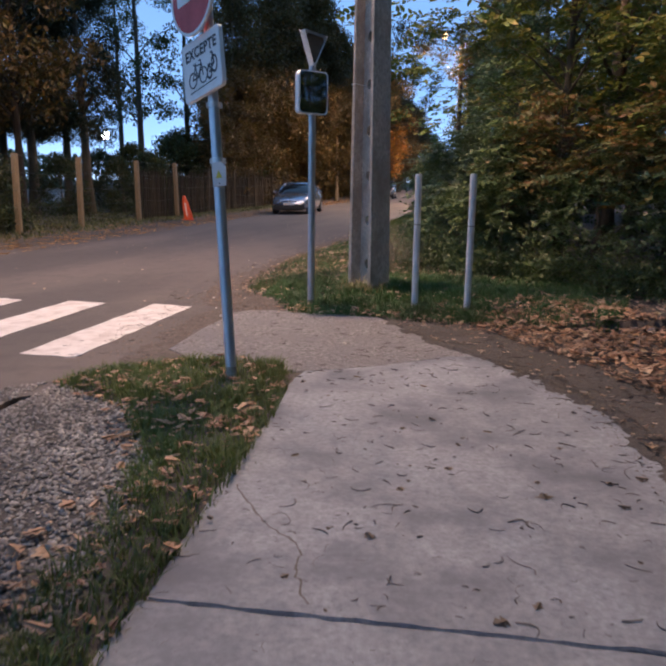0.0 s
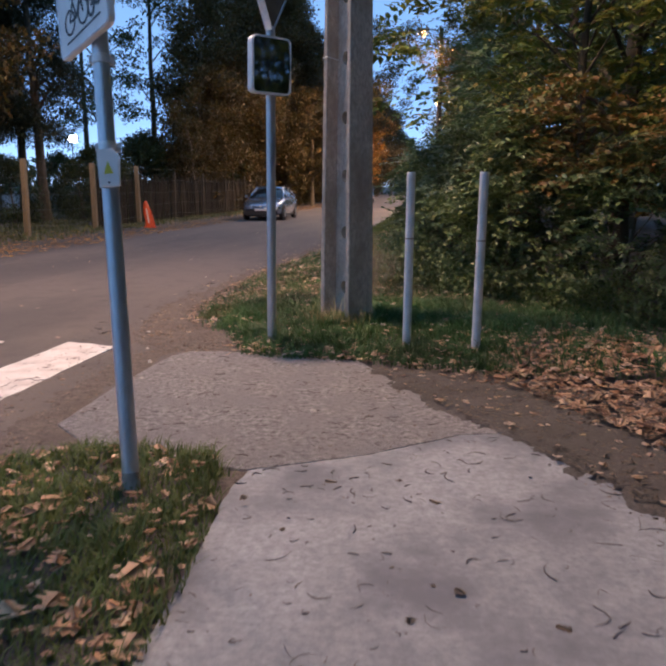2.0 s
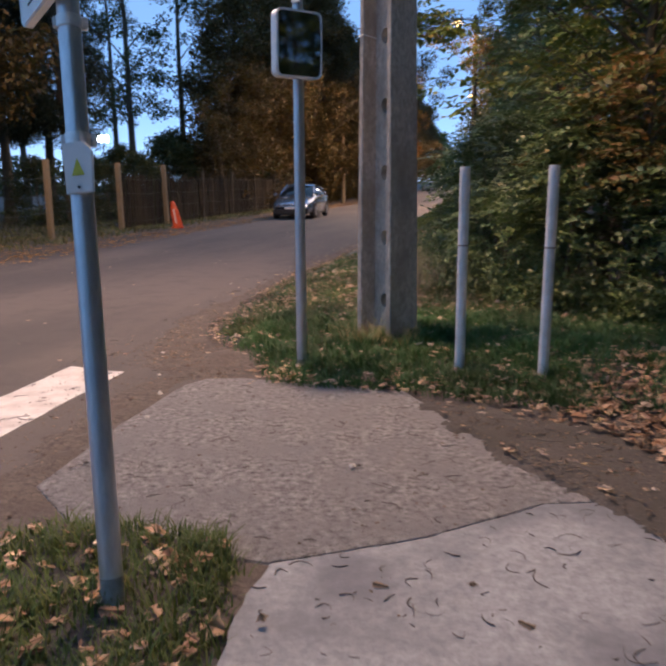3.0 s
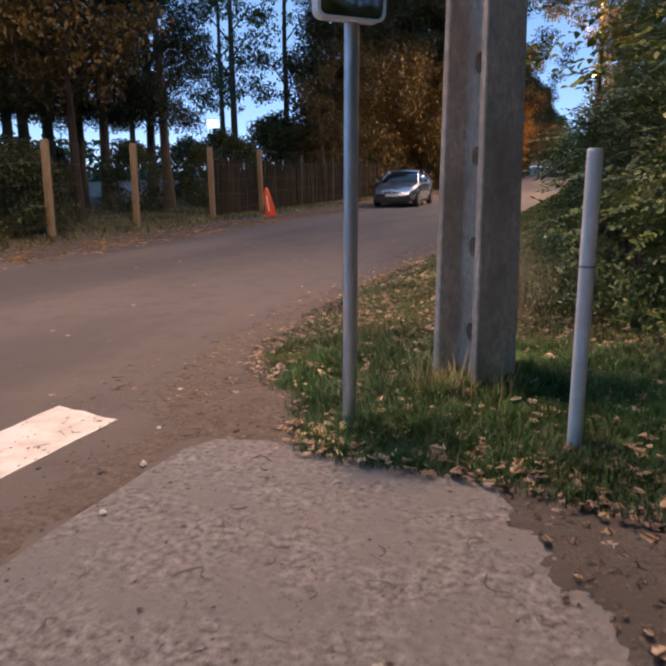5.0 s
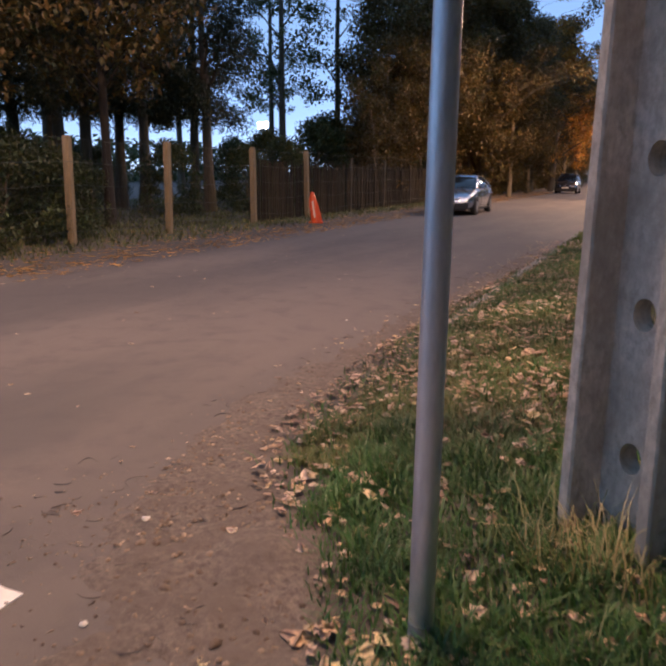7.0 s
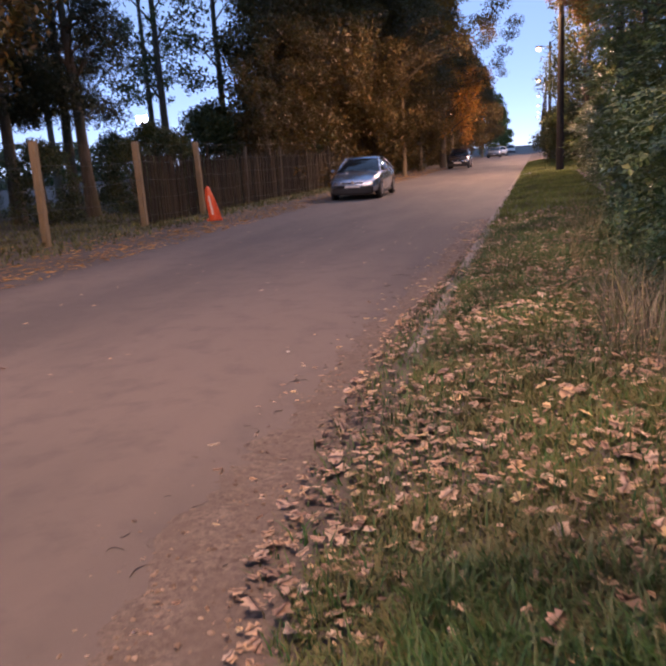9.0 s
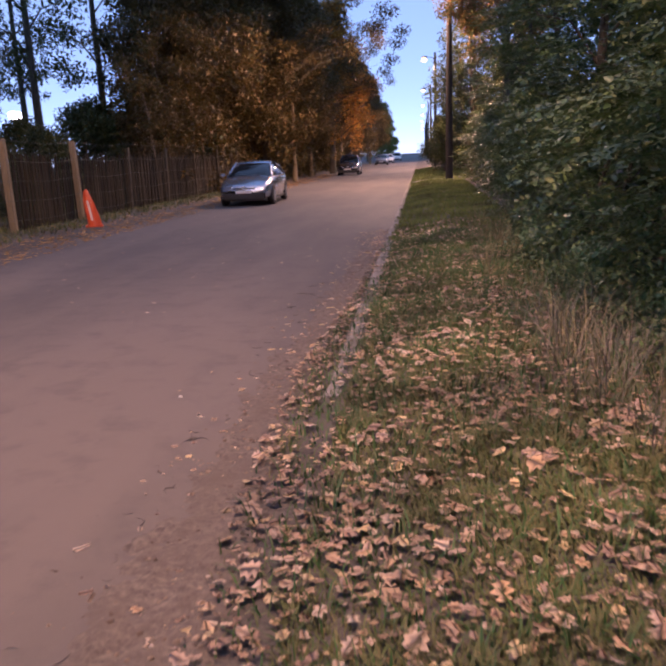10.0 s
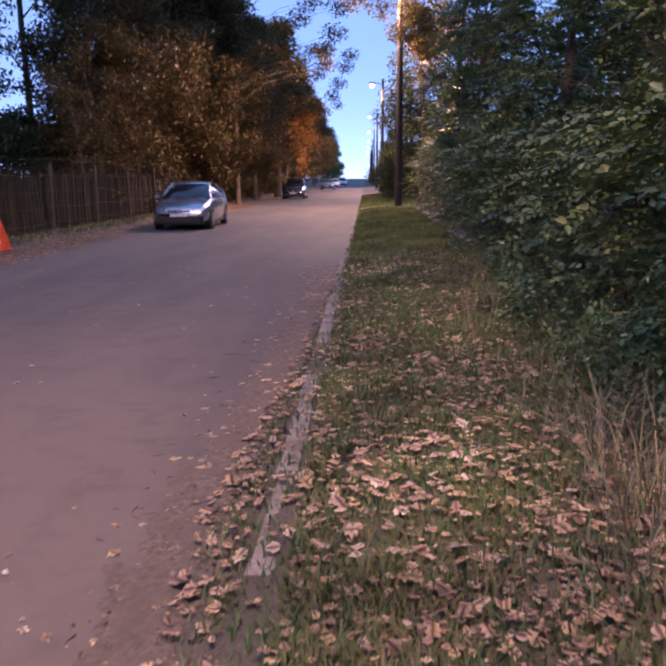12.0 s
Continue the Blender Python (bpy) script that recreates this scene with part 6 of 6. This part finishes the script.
x, y, r = scatter([(-2.75, 6.0), (-3.5, 6.0), (-4.2, 9), (-4.4, 13), (-4.2, 24), (-3.28, 24), (-3.28, 13), (-3.3, 10), (-2.9, 9.3), (-2.3, 8.3), (-2.75, 8.1)], 1100, 78, lambda a, b, g: g.uniform(0, 1, len(a)) < np.where(b < 9.0, 0.25, np.exp((a + 3.35) / 0.22)) * (0.45 + 0.55 * ripple(a, b, 1.1)))
edge_dirt = new("road_edge_dirt", litter_mesh("road_edge_dirt", x, y, r, (0.008, 0.026), 0.002, M_DIRT))
tagged(edge_dirt, "reddish dirt and leaf scraps gathered at the road edge", "debris", kind="stuff")
x, y, r = scatter([(0.95, 5.35), (1.2, 4.4), (1.4, 2.5), (1.45, 0.5), (0.9, 0.5), (0.95, 3.0), (0.75, 4.8), (0.2, 6.1)], 420, 79, lambda a, b, g: g.uniform(0, 1, len(a)) < 0.5 + 0.5 * ripple(a, b, 0.6))
edge_soil = new("path_edge_dirt", litter_mesh("path_edge_dirt", x, y, r, (0.006, 0.022), 0.002, M_CRUMB))
tagged(edge_soil, "dark dirt and needles spread over the path edge", "debris", kind="stuff")

# big oak leaves in the grass round the poles
x, y, r = scatter([(-2.3, 8.1), (-0.9, 8.0), (0.4, 7.5), (0.9, 8.2), (0.2, 8.9), (-1.0, 9.3), (-2.1, 9.6), (-2.6, 9.1)], 42, 81, lambda a, b, g: g.uniform(0, 1, len(a)) < np.where(b < 8.6, 0.6, 0.4))
big_leaves = new("oak_leaves", litter_mesh("oak_leaves", x, y, r, (0.045, 0.072), 0.012))
tagged(big_leaves, "large curled oak leaves lying in the green grass", "leaves", kind="stuff")

# bare packed dirt between asphalt, apron and verge
BARE = [(-2.05, 8.0), (-2.35, 8.75), (-2.95, 9.6), (-3.3, 10.6), (-3.4, 13.0), (-3.3, 20.0), (-3.6, 20.0), (-3.72, 13.0), (-3.75, 10.6), (-3.55, 9.3), (-3.2, 8.5), (-2.78, 8.2), (-2.72, 6.3), (-2.2, 5.74), (-1.3, 5.62), (-1.25, 5.2), (-1.6, 5.3), (-2.9, 5.6), (-3.0, 7.0), (-3.05, 8.1), (-2.6, 8.2)]
bx, by = np.meshgrid(np.arange(-4.1, -1.1, 0.03), np.arange(5.0, 20.5, 0.035), indexing="ij")
bd = signed(bx, by, BARE) + 0.10 * ripple(bx, by, 0.8) + 0.04 * ripple(bx, by, 0.23)
bd = np.minimum(bd, np.minimum(-signed(bx, by, APRON), -signed(bx, by, SLAB)) - 0.02)
bz = -0.02 + 0.031 * smoothstep((bd + 0.12) / 0.16) + 0.014 * ripple(bx, by, 0.35) * smoothstep((bd + 0.05) / 0.1) + 0.006 * ripple(bx + 3, by, 0.12)
bz += 0.04 * np.exp(-((bx + 2.68) ** 2 + 1.4 * (by - 8.85) ** 2) / 0.03)
bi, bj = np.meshgrid(np.arange(bx.shape[0] - 1), np.arange(bx.shape[1] - 1), indexing="ij")
bk = bx.shape[1]
bq = np.stack([bi * bk + bj, (bi + 1) * bk + bj, (bi + 1) * bk + bj + 1, bi * bk + bj + 1], -1).reshape(-1, 4)
bq = bq[(bz.ravel()[bq].max(1) > -0.004) & (bd.ravel()[bq].max(1) > -0.16)]
bare = new("bare_dirt", mesh_arrays("bare_dirt", np.stack([bx, by, bz], -1).reshape(-1, 3), bq, M_DIRT_BED, True))
tagged(bare, "trodden reddish dirt between asphalt and grass", "dirt", kind="stuff")
x, y, r = scatter(BARE, 420, 82, lambda a, b, g: (signed(a, b, SLAB) < -0.03) & (signed(a, b, APRON) < -0.03) & (g.uniform(0, 1, len(a)) < np.where(b < 8.0, 0.25, np.where(b < 10.5, 1.0, 0.4))))
clods = new("dirt_clods", stones("dirt_clods", x, y, r, (0.004, 0.016), M_DIRT, 0.0))
tagged(clods, "small clods and stones on the trodden dirt", "gravel", kind="stuff")
x, y, r = scatter([(-2.2, 8.3), (-2.6, 9.0), (-3.3, 9.9), (-3.5, 9.2), (-2.9, 8.2)], 26, 89)
rubble = new("rubble", stones("rubble", x, y, r, (0.012, 0.03), M_DIRT, 0.25))
tagged(rubble, "lumps of dirt and broken asphalt beside the grass", "rubble", kind="stuff")
x, y, r = scatter([(-2.1, 8.2), (-2.9, 9.5), (-3.5, 10.5), (-3.6, 9.2), (-2.8, 8.1)], 60, 83)
dirt_twigs = new("dirt_twigs", twigs("dirt_twigs", x, y, r, (0.04, 0.14), 0.014))
tagged(dirt_twigs, "brown twigs lying on the trodden dirt", "twigs", kind="stuff")

# dark trodden soil that spreads over the slab's outer edge
MOULD = [(-0.45, 6.95), (-0.05, 6.45), (0.22, 6.02), (0.5, 5.62), (0.78, 5.05), (0.98, 4.3), (1.12, 3.2), (1.25, 1.8), (1.9, 1.8), (1.85, 3.4), (1.55, 5.0), (1.05, 6.2), (0.3, 7.3), (-0.5, 7.75), (-0.85, 7.75)]
bx, by = np.meshgrid(np.arange(-1.2, 2.1, 0.03), np.arange(1.6, 8.0, 0.03), indexing="ij")
bd = signed(bx, by, MOULD) + 0.09 * ripple(bx, by, 0.7) + 0.05 * ripple(bx, by, 0.2)
bz = -0.012 + 0.034 * smoothstep((bd + 0.10) / 0.16) + 0.007 * ripple(bx, by, 0.3) * smoothstep((bd + 0.05) / 0.1) + 0.004 * ripple(bx + 3, by, 0.1)
bi, bj = np.meshgrid(np.arange(bx.shape[0] - 1), np.arange(bx.shape[1] - 1), indexing="ij")
bk = bx.shape[1]
bq = np.stack([bi * bk + bj, (bi + 1) * bk + bj, (bi + 1) * bk + bj + 1, bi * bk + bj + 1], -1).reshape(-1, 4)
bq = bq[bz.ravel()[bq].max(1) > 0.008]
mould = new("trodden_soil", mesh_arrays("trodden_soil", np.stack([bx, by, bz], -1).reshape(-1, 3), bq, M_SOIL, True))
tagged(mould, "dark trodden soil spread over the path's edge", "dirt", kind="stuff")
x, y, r = scatter(MOULD, 800, 84)
mould_crumbs = new("soil_crumbs", litter_mesh("soil_crumbs", x, y, r, (0.010, 0.032), 0.027, M_CRUMB))
tagged(mould_crumbs, "dead leaf scraps on the dark soil", "debris", kind="stuff")
x, y, r = scatter(APRON, 30, 85)
apron_crumbs = new("apron_crumbs", litter_mesh("apron_crumbs", x, y, r, (0.008, 0.024), 0.002, M_CRUMB))
tagged(apron_crumbs, "dark leaf scraps on the rough concrete", "debris", kind="stuff")
x, y, r = scatter(SLAB, 5, 86)
slab_scraps = new("path_scraps", litter_mesh("path_scraps", x, y, r, (0.02, 0.05), 0.002, M_CRUMB))
tagged(slab_scraps, "small dark curled leaves on the path", "leaves", kind="stuff")
x, y, r = scatter(MOULD, 45, 87)
mould_leaves = new("soil_leaves", litter_mesh("soil_leaves", x, y, r, (0.03, 0.06), 0.028))
tagged(mould_leaves, "tan leaves scattered on the dark soil", "leaves", kind="stuff")
x, y, r = scatter(MOULD, 60, 88)
mould_twigs = new("soil_twigs", twigs("soil_twigs", x, y, r, (0.04, 0.2), 0.029))
tagged(mould_twigs, "dark twigs strewn over the trodden soil", "twigs", kind="stuff")
